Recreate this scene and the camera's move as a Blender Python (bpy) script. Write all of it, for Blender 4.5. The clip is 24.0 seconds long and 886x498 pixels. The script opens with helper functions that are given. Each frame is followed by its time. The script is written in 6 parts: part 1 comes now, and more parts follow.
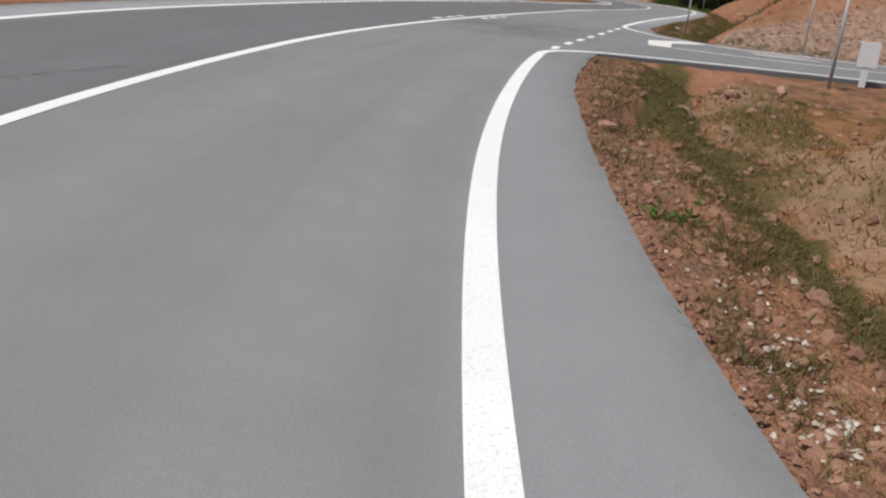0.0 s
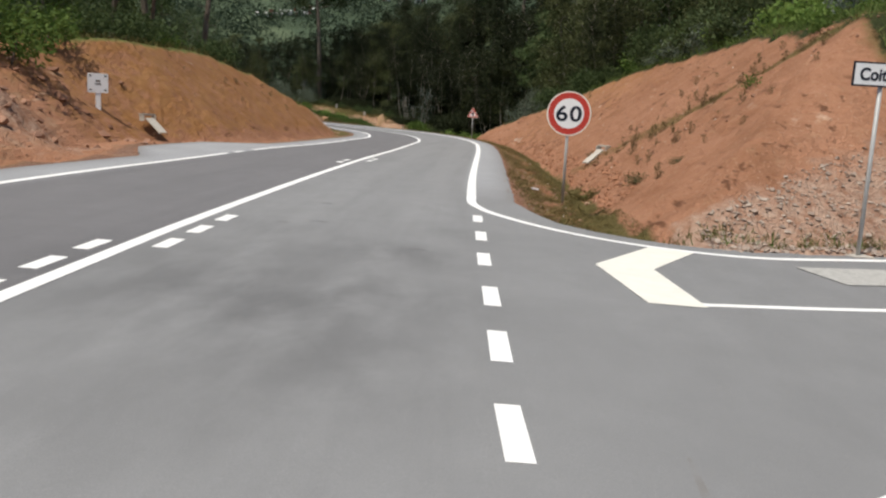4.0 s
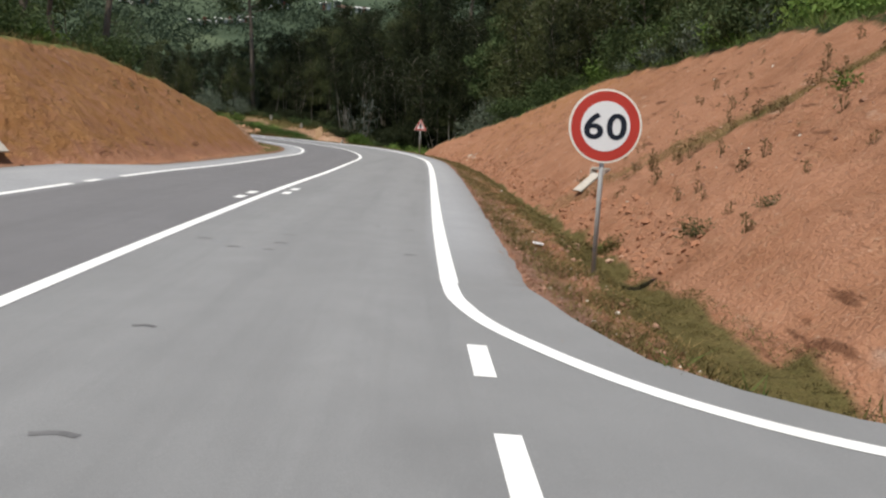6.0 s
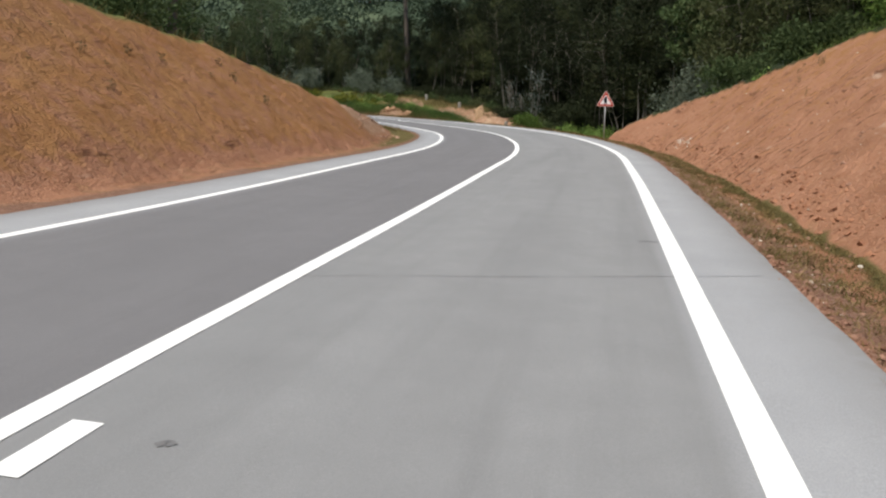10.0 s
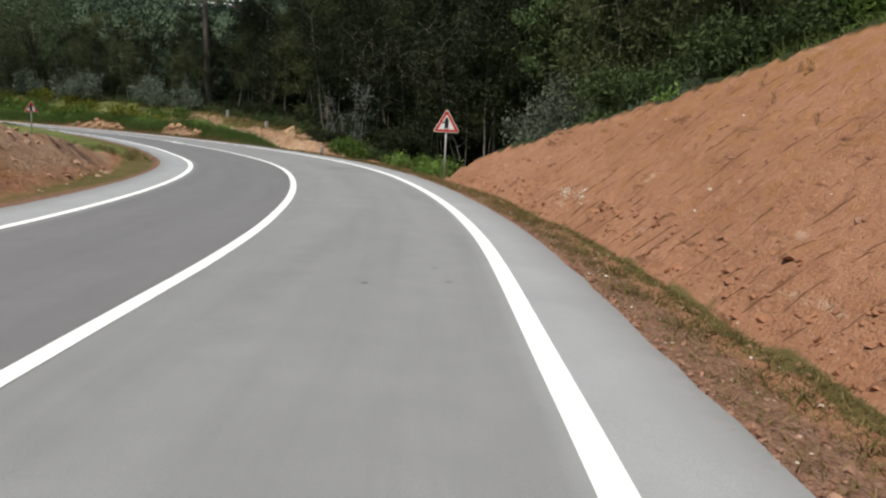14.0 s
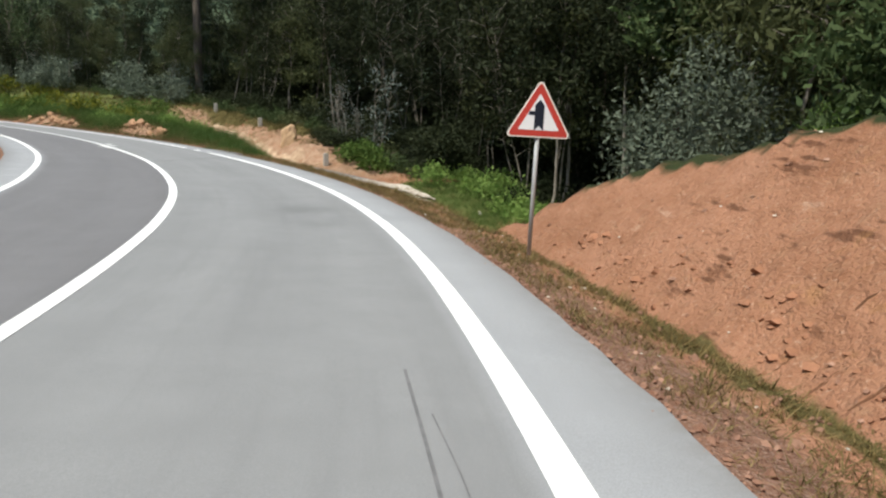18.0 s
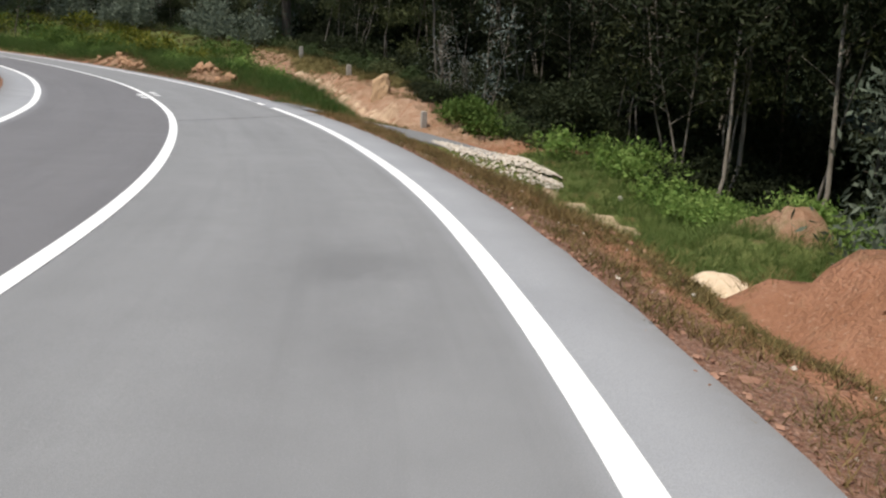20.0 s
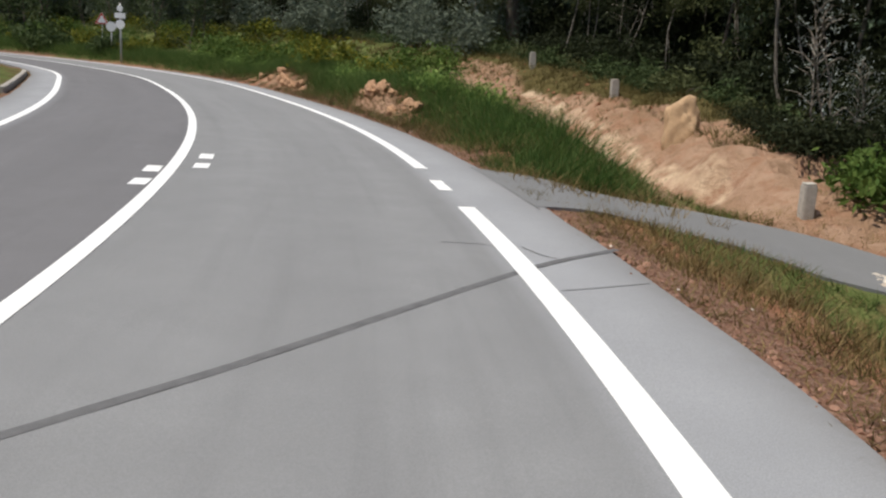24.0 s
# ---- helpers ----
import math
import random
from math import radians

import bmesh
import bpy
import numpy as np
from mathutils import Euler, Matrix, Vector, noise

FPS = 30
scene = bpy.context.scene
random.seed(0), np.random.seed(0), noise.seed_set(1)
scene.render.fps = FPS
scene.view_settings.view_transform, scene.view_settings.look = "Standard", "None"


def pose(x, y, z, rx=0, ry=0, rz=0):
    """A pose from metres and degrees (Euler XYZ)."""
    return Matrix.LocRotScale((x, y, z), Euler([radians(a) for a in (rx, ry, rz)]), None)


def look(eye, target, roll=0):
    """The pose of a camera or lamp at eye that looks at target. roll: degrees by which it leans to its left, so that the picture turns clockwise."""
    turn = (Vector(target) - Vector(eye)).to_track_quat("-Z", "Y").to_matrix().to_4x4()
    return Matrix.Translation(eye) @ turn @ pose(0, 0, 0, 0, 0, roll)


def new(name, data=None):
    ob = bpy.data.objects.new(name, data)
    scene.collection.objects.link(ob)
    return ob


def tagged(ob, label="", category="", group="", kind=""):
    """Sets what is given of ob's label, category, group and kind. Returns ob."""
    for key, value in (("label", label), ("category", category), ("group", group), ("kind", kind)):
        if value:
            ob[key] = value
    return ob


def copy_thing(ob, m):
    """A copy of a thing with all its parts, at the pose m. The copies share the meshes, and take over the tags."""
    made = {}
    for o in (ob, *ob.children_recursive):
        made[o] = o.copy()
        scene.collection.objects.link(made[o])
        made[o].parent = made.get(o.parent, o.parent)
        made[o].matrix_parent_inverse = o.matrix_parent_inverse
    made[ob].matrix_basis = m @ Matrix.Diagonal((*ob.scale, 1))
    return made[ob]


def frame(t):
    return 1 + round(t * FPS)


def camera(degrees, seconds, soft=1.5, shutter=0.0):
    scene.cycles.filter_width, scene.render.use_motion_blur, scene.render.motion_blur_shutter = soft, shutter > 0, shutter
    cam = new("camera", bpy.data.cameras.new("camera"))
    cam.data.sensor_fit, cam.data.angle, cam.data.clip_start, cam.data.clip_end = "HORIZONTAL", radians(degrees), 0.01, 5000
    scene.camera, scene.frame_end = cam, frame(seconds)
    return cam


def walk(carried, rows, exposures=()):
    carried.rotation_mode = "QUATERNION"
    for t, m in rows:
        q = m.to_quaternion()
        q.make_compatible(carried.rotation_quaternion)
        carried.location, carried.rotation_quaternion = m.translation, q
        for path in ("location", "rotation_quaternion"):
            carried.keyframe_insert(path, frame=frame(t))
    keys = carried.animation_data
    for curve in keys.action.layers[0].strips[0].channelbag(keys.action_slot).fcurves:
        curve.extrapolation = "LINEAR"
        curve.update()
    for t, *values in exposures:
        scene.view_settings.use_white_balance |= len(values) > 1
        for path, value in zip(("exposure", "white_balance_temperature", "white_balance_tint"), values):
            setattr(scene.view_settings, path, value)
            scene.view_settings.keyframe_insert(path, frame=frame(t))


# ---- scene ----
# ---- camera and its ride: seconds, x, y, z, heading to the left, tilt up, lean ----
RIDE = [
 (0,6.41,-29.64,1.355,21.46,-18.96,4.94),(0.5,5.54,-27.84,1.395,18.97,-19.55,5.24),(1,4.74,-26.00,1.439,14.63,-18.21,5.19),(1.5,4.07,-24.12,1.490,12.73,-12.54,3.03),
 (2,3.41,-22.22,1.540,12.07,-8.81,2.71),(2.5,2.84,-20.37,1.582,10.20,-9.15,3.22),(4.5,1.37,-13.15,1.590,2.88,-9.81,2.91),(5,1.21,-11.47,1.579,1.35,-10.22,3.60),
 (5.5,1.04,-9.74,1.581,0.64,-9.65,3.48),(6,0.90,-7.99,1.578,0.50,-8.48,2.90),(6.5,0.76,-6.18,1.589,0.12,-4.13,2.40),(7,0.68,-4.43,1.599,2.39,-2.24,2.37),
 (7.5,0.56,-2.64,1.596,3.57,-2.62,2.53),(8,0.43,-0.84,1.595,4.00,-2.80,1.95),(8.5,0.31,1.06,1.595,5.47,-4.05,1.04),(9,0.14,2.97,1.586,10.42,-6.76,0.75),
 (9.5,-0.04,4.83,1.579,13.83,-9.06,0.86),(10,-0.18,6.68,1.572,12.95,-10.46,0.77),(10.5,-0.28,8.49,1.566,10.12,-8.86,0.68),(11,-0.36,10.28,1.559,6.35,-7.07,1.91),
 (11.5,-0.41,12.08,1.560,4.04,-9.51,2.93),(13.5,-0.72,19.42,1.534,2.69,-11.59,3.06),(14,-0.78,21.43,1.531,1.53,-8.59,2.63),(14.5,-0.88,23.44,1.519,2.02,-6.50,2.63),
 (15,-0.95,25.45,1.500,1.28,-6.91,2.62),(15.5,-0.96,27.45,1.479,0.41,-7.61,2.53),(16,-0.99,29.48,1.462,-0.08,-7.00,2.88),(16.5,-1.11,31.54,1.452,1.20,-5.82,5.14),
 (17,-1.36,33.63,1.444,3.52,-7.31,3.98),(17.5,-1.64,35.72,1.439,3.79,-8.06,3.20),(19.5,-3.20,43.70,1.391,8.78,-11.51,4.49),(20,-3.70,45.90,1.388,10.90,-12.35,4.87),
 (20.5,-4.33,48.05,1.388,13.28,-11.96,4.49),(21,-5.02,50.12,1.387,14.04,-10.48,5.18),(21.5,-5.73,52.15,1.383,14.92,-12.24,4.65),(22,-6.54,54.18,1.380,17.10,-12.28,4.12),
 (22.5,-7.46,56.18,1.373,19.70,-12.73,4.68),(23,-8.39,58.12,1.365,22.47,-11.52,3.93),(23.5,-9.33,59.93,1.374,24.61,-11.30,3.04),(24,-10.25,61.71,1.388,26.57,-12.73,3.60)]


def rider(x, y, z, left, up, lean):
    a, b = radians(left), radians(up)
    way = Vector((-math.sin(a) * math.cos(b), math.cos(a) * math.cos(b), math.sin(b)))
    eye = Vector((x, y, z))
    return look(eye, eye + way * 10, lean)


cam = camera(57.4, 24.0, soft=2.3)
walk(cam, [(r[0], rider(*r[1:])) for r in RIDE], exposures=[(0, -.23, 6500, 10), (1.0, -.22, 6550, 10), (2.0, .02, 6900, 6), (5.0, .06, 6600, 9), (6.0, .11, 6600, 8), (7.0, .38, 6550, 8), (8.0, .38, 6550, 8), (9.0, .34, 6500, 9), (10.0, .18, 6550, 8), (11.0, .14, 6750, 5), (14.0, .10, 6600, 6), (15.0, .42, 6480, 6), (16.0, .37, 6450, 6), (17.0, .49, 6450, 3), (20.0, .16, 6500, 9), (21.0, .41, 6550, 9), (22.0, .10, 6550, 10), (23.0, .00, 6550, 9), (24.0, .03, 6550, 9)])

# ---- light ----
world = bpy.data.worlds.new("sky")
scene.world = world
world.use_nodes = True
wt = world.node_tree
wt.nodes.clear()
sky = wt.nodes.new("ShaderNodeTexSky")
sky.sky_type, sky.sun_disc = "NISHITA", False
SUN_FROM = Vector((-0.25, -0.35, 0.90)).normalized()
sky.sun_elevation = math.asin(SUN_FROM.z)
sky.sun_rotation = math.atan2(SUN_FROM.x, SUN_FROM.y)
sky.air_density, sky.dust_density = 1.0, 1.5
back = wt.nodes.new("ShaderNodeBackground")
back.inputs["Strength"].default_value = 0.12
wo = wt.nodes.new("ShaderNodeOutputWorld")
wt.links.new(sky.outputs[0], back.inputs[0])
wt.links.new(back.outputs[0], wo.inputs[0])
sun = new("sun", bpy.data.lights.new("sun", "SUN"))
sun.data.energy, sun.data.angle, sun.data.color = 4.2, radians(0.55), (1.0, 0.95, 0.87)
sun.matrix_world = look(SUN_FROM * 60, (0, 0, 0))

# ---- materials ----


class Nodes:
    """A small writer of node materials."""

    def __init__(self, name, rough=0.8, metal=0.0, spec=0.3):
        self.mat = bpy.data.materials.new(name)
        self.mat.use_nodes = True
        self.t = self.mat.node_tree
        self.b = self.t.nodes["Principled BSDF"]
        self.b.inputs["Roughness"].default_value = rough
        self.b.inputs["Metallic"].default_value = metal
        self.b.inputs["Specular IOR Level"].default_value = spec
        self.co = self.t.nodes.new("ShaderNodeTexCoord").outputs["Object"]

    def link(self, a, b):
        self.t.links.new(a, b)

    def road_co(self, across, along):
        c = self.t.nodes.new("ShaderNodeCombineXYZ")
        for i, (name, k) in enumerate((("off", across), ("run", along))):
            m = self.t.nodes.new("ShaderNodeMath")
            m.operation = "MULTIPLY"
            m.inputs[1].default_value = k
            self.link(self.attr(name).outputs["Fac"], m.inputs[0])
            self.link(m.outputs[0], c.inputs[i])
        return c.outputs[0]

    def noise(self, scale, detail=4.0, rough=0.55, stretch=None, lo=0.3, hi=0.7, src=None):
        n = self.t.nodes.new("ShaderNodeTexNoise")
        n.inputs["Scale"].default_value, n.inputs["Detail"].default_value, n.inputs["Roughness"].default_value = scale, detail, rough
        src = self.co if src is None else src
        if stretch:
            m = self.t.nodes.new("ShaderNodeMapping")
            m.inputs["Scale"].default_value = stretch
            self.link(self.co, m.inputs[0])
            src = m.outputs[0]
        self.link(src, n.inputs["Vector"])
        r = self.t.nodes.new("ShaderNodeMapRange")
        r.inputs[1].default_value, r.inputs[2].default_value = lo, hi
        self.link(n.outputs["Fac"], r.inputs[0])
        return r.outputs[0]

    def attr(self, name):
        a = self.t.nodes.new("ShaderNodeAttribute")
        a.attribute_name = name
        return a

    def chance(self):
        return self.t.nodes.new("ShaderNodeObjectInfo").outputs["Random"]

    def island(self):
        return self.t.nodes.new("ShaderNodeNewGeometry").outputs["Random Per Island"]

    def math(self, op, a, b):
        m = self.t.nodes.new("ShaderNodeMath")
        m.operation, m.use_clamp = op, True
        for i, v in enumerate((a, b)):
            if isinstance(v, (int, float)):
                m.inputs[i].default_value = v
            else:
                self.link(v, m.inputs[i])
        return m.outputs[0]

    def mix(self, fac, a, b):
        m = self.t.nodes.new("ShaderNodeMix")
        m.data_type = "RGBA"
        for i, v in ((0, fac), (6, a), (7, b)):
            if isinstance(v, (int, float)):
                m.inputs[i].default_value = v
            elif isinstance(v, tuple):
                m.inputs[i].default_value = (*v, 1)
            else:
                self.link(v, m.inputs[i])
        return m.outputs[2]

    def done(self, colour, bump=None, depth=0.01, thin=0.0):
        if isinstance(colour, tuple):
            self.b.inputs["Base Color"].default_value = (*colour, 1)
        else:
            self.link(colour, self.b.inputs["Base Color"])
        if bump is not None:
            n = self.t.nodes.new("ShaderNodeBump")
            n.inputs["Strength"].default_value, n.inputs["Distance"].default_value = 0.8, depth
            self.link(bump, n.inputs["Height"])
            self.link(n.outputs[0], self.b.inputs["Normal"])
        if thin:
            tr = self.t.nodes.new("ShaderNodeBsdfTranslucent")
            if isinstance(colour, tuple):
                tr.inputs[0].default_value = (*colour, 1)
            else:
                self.link(colour, tr.inputs[0])
            m = self.t.nodes.new("ShaderNodeMixShader")
            m.inputs[0].default_value = thin
            self.link(self.b.outputs[0], m.inputs[1])
            self.link(tr.outputs[0], m.inputs[2])
            self.link(m.outputs[0], self.t.nodes["Material Output"].inputs[0])
        return self.mat


def plain(name, colour, rough=0.6, metal=0.0, spot=0.12, scale=9.0):
    """A surface of one colour with soft blotches and fine grain."""
    n = Nodes(name, rough, metal)
    dark = tuple(c * (1 - spot * 2) for c in colour)
    c = n.mix(n.noise(scale), dark, colour)
    c = n.mix(n.math("MULTIPLY", n.noise(scale * 14), 0.25), c, tuple(min(1, v * 1.15) for v in colour))
    return n.done(c, n.noise(scale * 20), 0.001)


def asphalt_mat(name, tone, worn):
    n = Nodes(name, 0.86, 0, 0.25)
    c = n.mix(n.noise(0.35, 3), tone, tuple(v * 1.13 for v in tone))
    c = n.mix(n.math("MULTIPLY", n.attr("wheel").outputs["Fac"], worn), c, tuple(v * 1.3 for v in tone))
    c = n.mix(n.math("MULTIPLY", n.noise(1.0, 4, 0.6, lo=0.45, hi=0.75, src=n.road_co(1.5, 0.05)), 0.5), c, tuple(v * 1.22 for v in tone))
    c = n.mix(n.math("MULTIPLY", n.noise(1.0, 5, 0.6, lo=0.5, hi=0.8, src=n.road_co(3.4, 0.16)), 0.5), c, tuple(v * 0.78 for v in tone))
    c = n.mix(n.math("MULTIPLY", n.noise(2.1, 5), 0.35), c, tuple(v * 0.84 for v in tone))
    dust = n.math("MULTIPLY", n.attr("dust").outputs["Fac"], n.noise(6, 5, lo=0.3, hi=0.6))
    c = n.mix(n.math("MULTIPLY", dust, 0.7), c, (0.165, 0.148, 0.135))
    c = n.mix(n.attr("pale").outputs["Fac"], c, n.mix(n.noise(0.8, 4), (0.300, 0.304, 0.313), (0.350, 0.354, 0.363)))
    st = n.math("MULTIPLY", n.attr("stain").outputs["Fac"], n.noise(1.7, 5, 0.6, stretch=(1, .45, 1), lo=0.25, hi=0.6))
    c = n.mix(n.math("MULTIPLY", st, 0.9), c, tuple(v * 0.56 for v in tone))
    c = n.mix(n.math("MULTIPLY", n.noise(120, 2, lo=0.35, hi=0.65), 0.4), c, tuple(v * 0.72 for v in tone))
    c = n.mix(n.math("MULTIPLY", n.noise(210, 1, lo=0.62, hi=0.75), 0.35), c, (0.42, 0.41, 0.39))
    return n.done(c, n.noise(170, 2), 0.0012)


ASPHALT = asphalt_mat("asphalt", (0.216, 0.216, 0.216), 0.45)
ASPHALT_DARK = asphalt_mat("asphalt_other_lane", (0.154, 0.150, 0.153), 0.25)
ASPHALT_TRACK = asphalt_mat("asphalt_track", (0.185, 0.185, 0.184), 0.2)
TAR_JOINT = plain("joint_tar", (0.140, 0.138, 0.138), 0.8, spot=0.15)
TAR = plain("tar", (0.165, 0.162, 0.162), 0.75, spot=0.2)


def paint_mat():
    n = Nodes("road_paint", 0.6)
    c = n.mix(n.noise(1.3, 4), (0.80, 0.79, 0.755), (0.84, 0.84, 0.83))
    c = n.mix(n.math("MULTIPLY", n.noise(55, 3, lo=0.56, hi=0.72), 0.55), c, (0.45, 0.44, 0.42))
    return n.done(c, n.noise(150, 2), 0.002)


PAINT = paint_mat()
PAINT_OLD = plain("faded_paint", (0.46, 0.45, 0.42), 0.7, spot=0.2, scale=12)
PAINT_WARM = plain("warm_paint", (0.76, 0.735, 0.655), 0.6, spot=0.06, scale=6)


def ground_mat():
    """Bare clay, verge turf, forest floor, pale rubble and far fields, by four masks."""
    n = Nodes("ground", 0.95, 0, 0.1)
    clay = n.mix(n.noise(0.22, 5), (0.262, 0.122, 0.066), (0.355, 0.176, 0.104))
    clay = n.mix(n.math("MULTIPLY", n.noise(0.9, 6, stretch=(1, 1, 2.2)), 0.7), clay, (0.405, 0.208, 0.128))
    clay = n.mix(n.math("MULTIPLY", n.noise(0.55, 6, 0.65, lo=0.5, hi=0.68), 0.6), clay, (0.225, 0.105, 0.056))
    clay = n.mix(n.math("MULTIPLY", n.noise(2.6, 6, 0.7, stretch=(1, 1, 2), lo=0.55, hi=0.75), 0.5), clay, (0.40, 0.25, 0.15))
    clay = n.mix(n.math("MULTIPLY", n.noise(7, 5, lo=0.5, hi=0.75), 0.5), clay, (0.24, 0.10, 0.052))
    clay = n.mix(n.math("MULTIPLY", n.noise(16, 3, lo=0.6, hi=0.72), 0.55), clay, (0.50, 0.33, 0.23))
    # erosion cracks as dark streaks, their inner shade painted into the clay
    rill_shade = n.noise(1.0, 4, 0.6, stretch=(2.6, 0.55, 4.2), lo=0.60, hi=0.66)
    clay = n.mix(n.math("MULTIPLY", n.math("MULTIPLY", rill_shade, n.noise(0.16, 2, lo=0.46, hi=0.56)), 0.75), clay, (0.085, 0.036, 0.019))
    pale = n.noise(0.8, 5, stretch=(1.6, 0.6, 3), lo=0.66, hi=0.74)
    clay = n.mix(n.math("MULTIPLY", pale, 0.6), clay, (0.56, 0.40, 0.29))
    turf = n.mix(n.noise(0.8, 5), (0.105, 0.083, 0.032), (0.155, 0.118, 0.049))
    turf = n.mix(n.math("MULTIPLY", n.noise(9, 5), 0.5), turf, (0.092, 0.088, 0.030))
    grit = n.mix(n.noise(14, 4), (0.15, 0.074, 0.047), (0.26, 0.145, 0.098))
    grit = n.mix(n.math("MULTIPLY", n.noise(45, 3, lo=0.5, hi=0.7), 0.7), grit, (0.36, 0.265, 0.21))
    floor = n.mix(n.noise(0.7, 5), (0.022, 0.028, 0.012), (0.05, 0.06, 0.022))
    meadow = n.mix(n.noise(0.5, 5), (0.085, 0.122, 0.034), (0.17, 0.18, 0.062))
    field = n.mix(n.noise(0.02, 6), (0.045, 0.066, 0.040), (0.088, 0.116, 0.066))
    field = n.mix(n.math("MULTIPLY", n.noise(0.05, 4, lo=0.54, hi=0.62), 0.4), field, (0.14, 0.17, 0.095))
    # the ridge's ground colour has a bluish tint for distance haze
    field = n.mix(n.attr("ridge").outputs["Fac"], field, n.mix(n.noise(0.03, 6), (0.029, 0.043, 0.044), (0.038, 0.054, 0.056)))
    rubble = n.mix(n.noise(5, 5), (0.29, 0.155, 0.10), (0.46, 0.33, 0.25))
    break_up = n.noise(2.2, 5)

    def veil(name, low):
        a = n.attr(name).outputs["Fac"]
        return n.math("MULTIPLY", n.math("SUBTRACT", n.math("MULTIPLY", a, 1.9), n.math("MULTIPLY", break_up, low)), 1.6)

    c = n.mix(veil("grit", 0.5), clay, grit)
    tan = n.mix(n.noise(0.8, 6, 0.65), (0.26, 0.155, 0.092), (0.45, 0.295, 0.20))
    tan = n.mix(n.math("MULTIPLY", n.noise(5, 5, lo=0.5, hi=0.7), 0.5), tan, (0.20, 0.125, 0.068))
    ochre = n.mix(n.noise(0.7, 6, 0.65), (0.27, 0.125, 0.048), (0.36, 0.19, 0.082))
    ochre = n.mix(n.math("MULTIPLY", n.noise(4, 5, lo=0.5, hi=0.72), 0.5), ochre, (0.22, 0.105, 0.042))
    c = n.mix(veil("ochre", 1.0), c, ochre)
    c = n.mix(veil("tan", 0.8), c, tan)
    c = n.mix(veil("turf", 0.4), c, turf)
    c = n.mix(veil("rubble", 0.6), c, rubble)
    c = n.mix(veil("meadow", 0.6), c, meadow)
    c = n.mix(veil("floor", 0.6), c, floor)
    c = n.mix(n.math("MINIMUM", veil("sand", 0.9), 1.0), c, n.mix(n.noise(1.5, 5), (0.50, 0.345, 0.225), (0.66, 0.50, 0.34)))
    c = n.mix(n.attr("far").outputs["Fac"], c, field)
    bump = n.mix(0.3, n.noise(3.5, 6), n.noise(24, 4))
    return n.done(c, bump, 0.13)


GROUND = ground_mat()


def leaf_mat(name, a, b, thin=0.25, vary=0.15):
    n = Nodes(name, 0.55, 0, 0.35)
    c = n.mix(n.island(), a, b)
    c = n.mix(n.math("MULTIPLY", n.chance(), vary), c, (a[0] * .6, a[1] * .5, a[2] * .45))
    n.b.inputs["Specular IOR Level"].default_value, n.b.inputs["Roughness"].default_value = .12, .7
    return n.done(c, thin=thin)


LEAF_EUC = leaf_mat("eucalyptus_leaf", (0.054, 0.082, 0.033), (0.118, 0.150, 0.068), 0.3, 0.6)
# far and ridge leaves carry the haze of distance in their base colour
LEAF_FAR_HAZE = leaf_mat("far_haze_leaf", (0.042, 0.062, 0.036), (0.070, 0.094, 0.056), 0.2)
LEAF_RIDGE_HAZE = leaf_mat("ridge_haze_leaf", (0.029, 0.043, 0.044), (0.038, 0.054, 0.056), 0.2)
LEAF_BRAMBLE = leaf_mat("bramble_leaf", (0.135, 0.235, 0.052), (0.30, 0.40, 0.115), 0.45)
# darker eucalyptus leaf: the canopy's shade is put into its colour
LEAF_SHADED = leaf_mat("shaded_leaf", (0.018, 0.026, 0.011), (0.042, 0.050, 0.022), 0.25, 0.6)
LEAF_BROWN = leaf_mat("brownish_leaf", (0.062, 0.076, 0.030), (0.122, 0.136, 0.058), 0.3, 0.6)
LEAF_SILVER = leaf_mat("silver_leaf", (0.10, 0.128, 0.105), (0.23, 0.265, 0.24))
# silvery leaf, whitened further to paint in the glints off its surface
LEAF_PALE_GLINT = leaf_mat("pale_glint_leaf", (0.15, 0.175, 0.15), (0.36, 0.39, 0.36))
LEAF_PINE = leaf_mat("pine_needles", (0.050, 0.080, 0.030), (0.102, 0.138, 0.054), 0.3, 0.55)
LEAF_GREEN = leaf_mat("fresh_leaf", (0.055, 0.105, 0.02), (0.13, 0.185, 0.045), 0.35)
LEAF_BROOM = leaf_mat("broom_leaf", (0.06, 0.095, 0.018), (0.22, 0.20, 0.022))
LEAF_GREY = leaf_mat("grey_shrub_leaf", (0.090, 0.114, 0.080), (0.165, 0.19, 0.138))
GRASS = leaf_mat("green_grass", (0.082, 0.135, 0.034), (0.19, 0.235, 0.075), 0.4)
STRAW = leaf_mat("dry_grass", (0.16, 0.11, 0.04), (0.33, 0.24, 0.11), 0.3)
OLIVE = leaf_mat("ditch_grass", (0.095, 0.080, 0.028), (0.17, 0.138, 0.054), 0.3)
LUSH = leaf_mat("lush_grass", (0.040, 0.088, 0.020), (0.105, 0.16, 0.042), 0.4)
WEED = leaf_mat("brown_weed", (0.095, 0.068, 0.032), (0.175, 0.122, 0.058), 0.2)


def bark_mat(name, a, b):
    n = Nodes(name, 0.9)
    c = n.mix(n.noise(2.2, 5, stretch=(3, 3, 0.6)), a, b)
    c = n.mix(n.math("MULTIPLY", n.noise(14, 4, stretch=(2, 2, 0.5)), 0.5), c, tuple(v * 0.6 for v in a))
    return n.done(c, n.noise(12, 5, stretch=(3, 3, 0.5)), 0.02)


BARK_PALE = bark_mat("eucalyptus_bark", (0.155, 0.132, 0.102), (0.33, 0.29, 0.24))
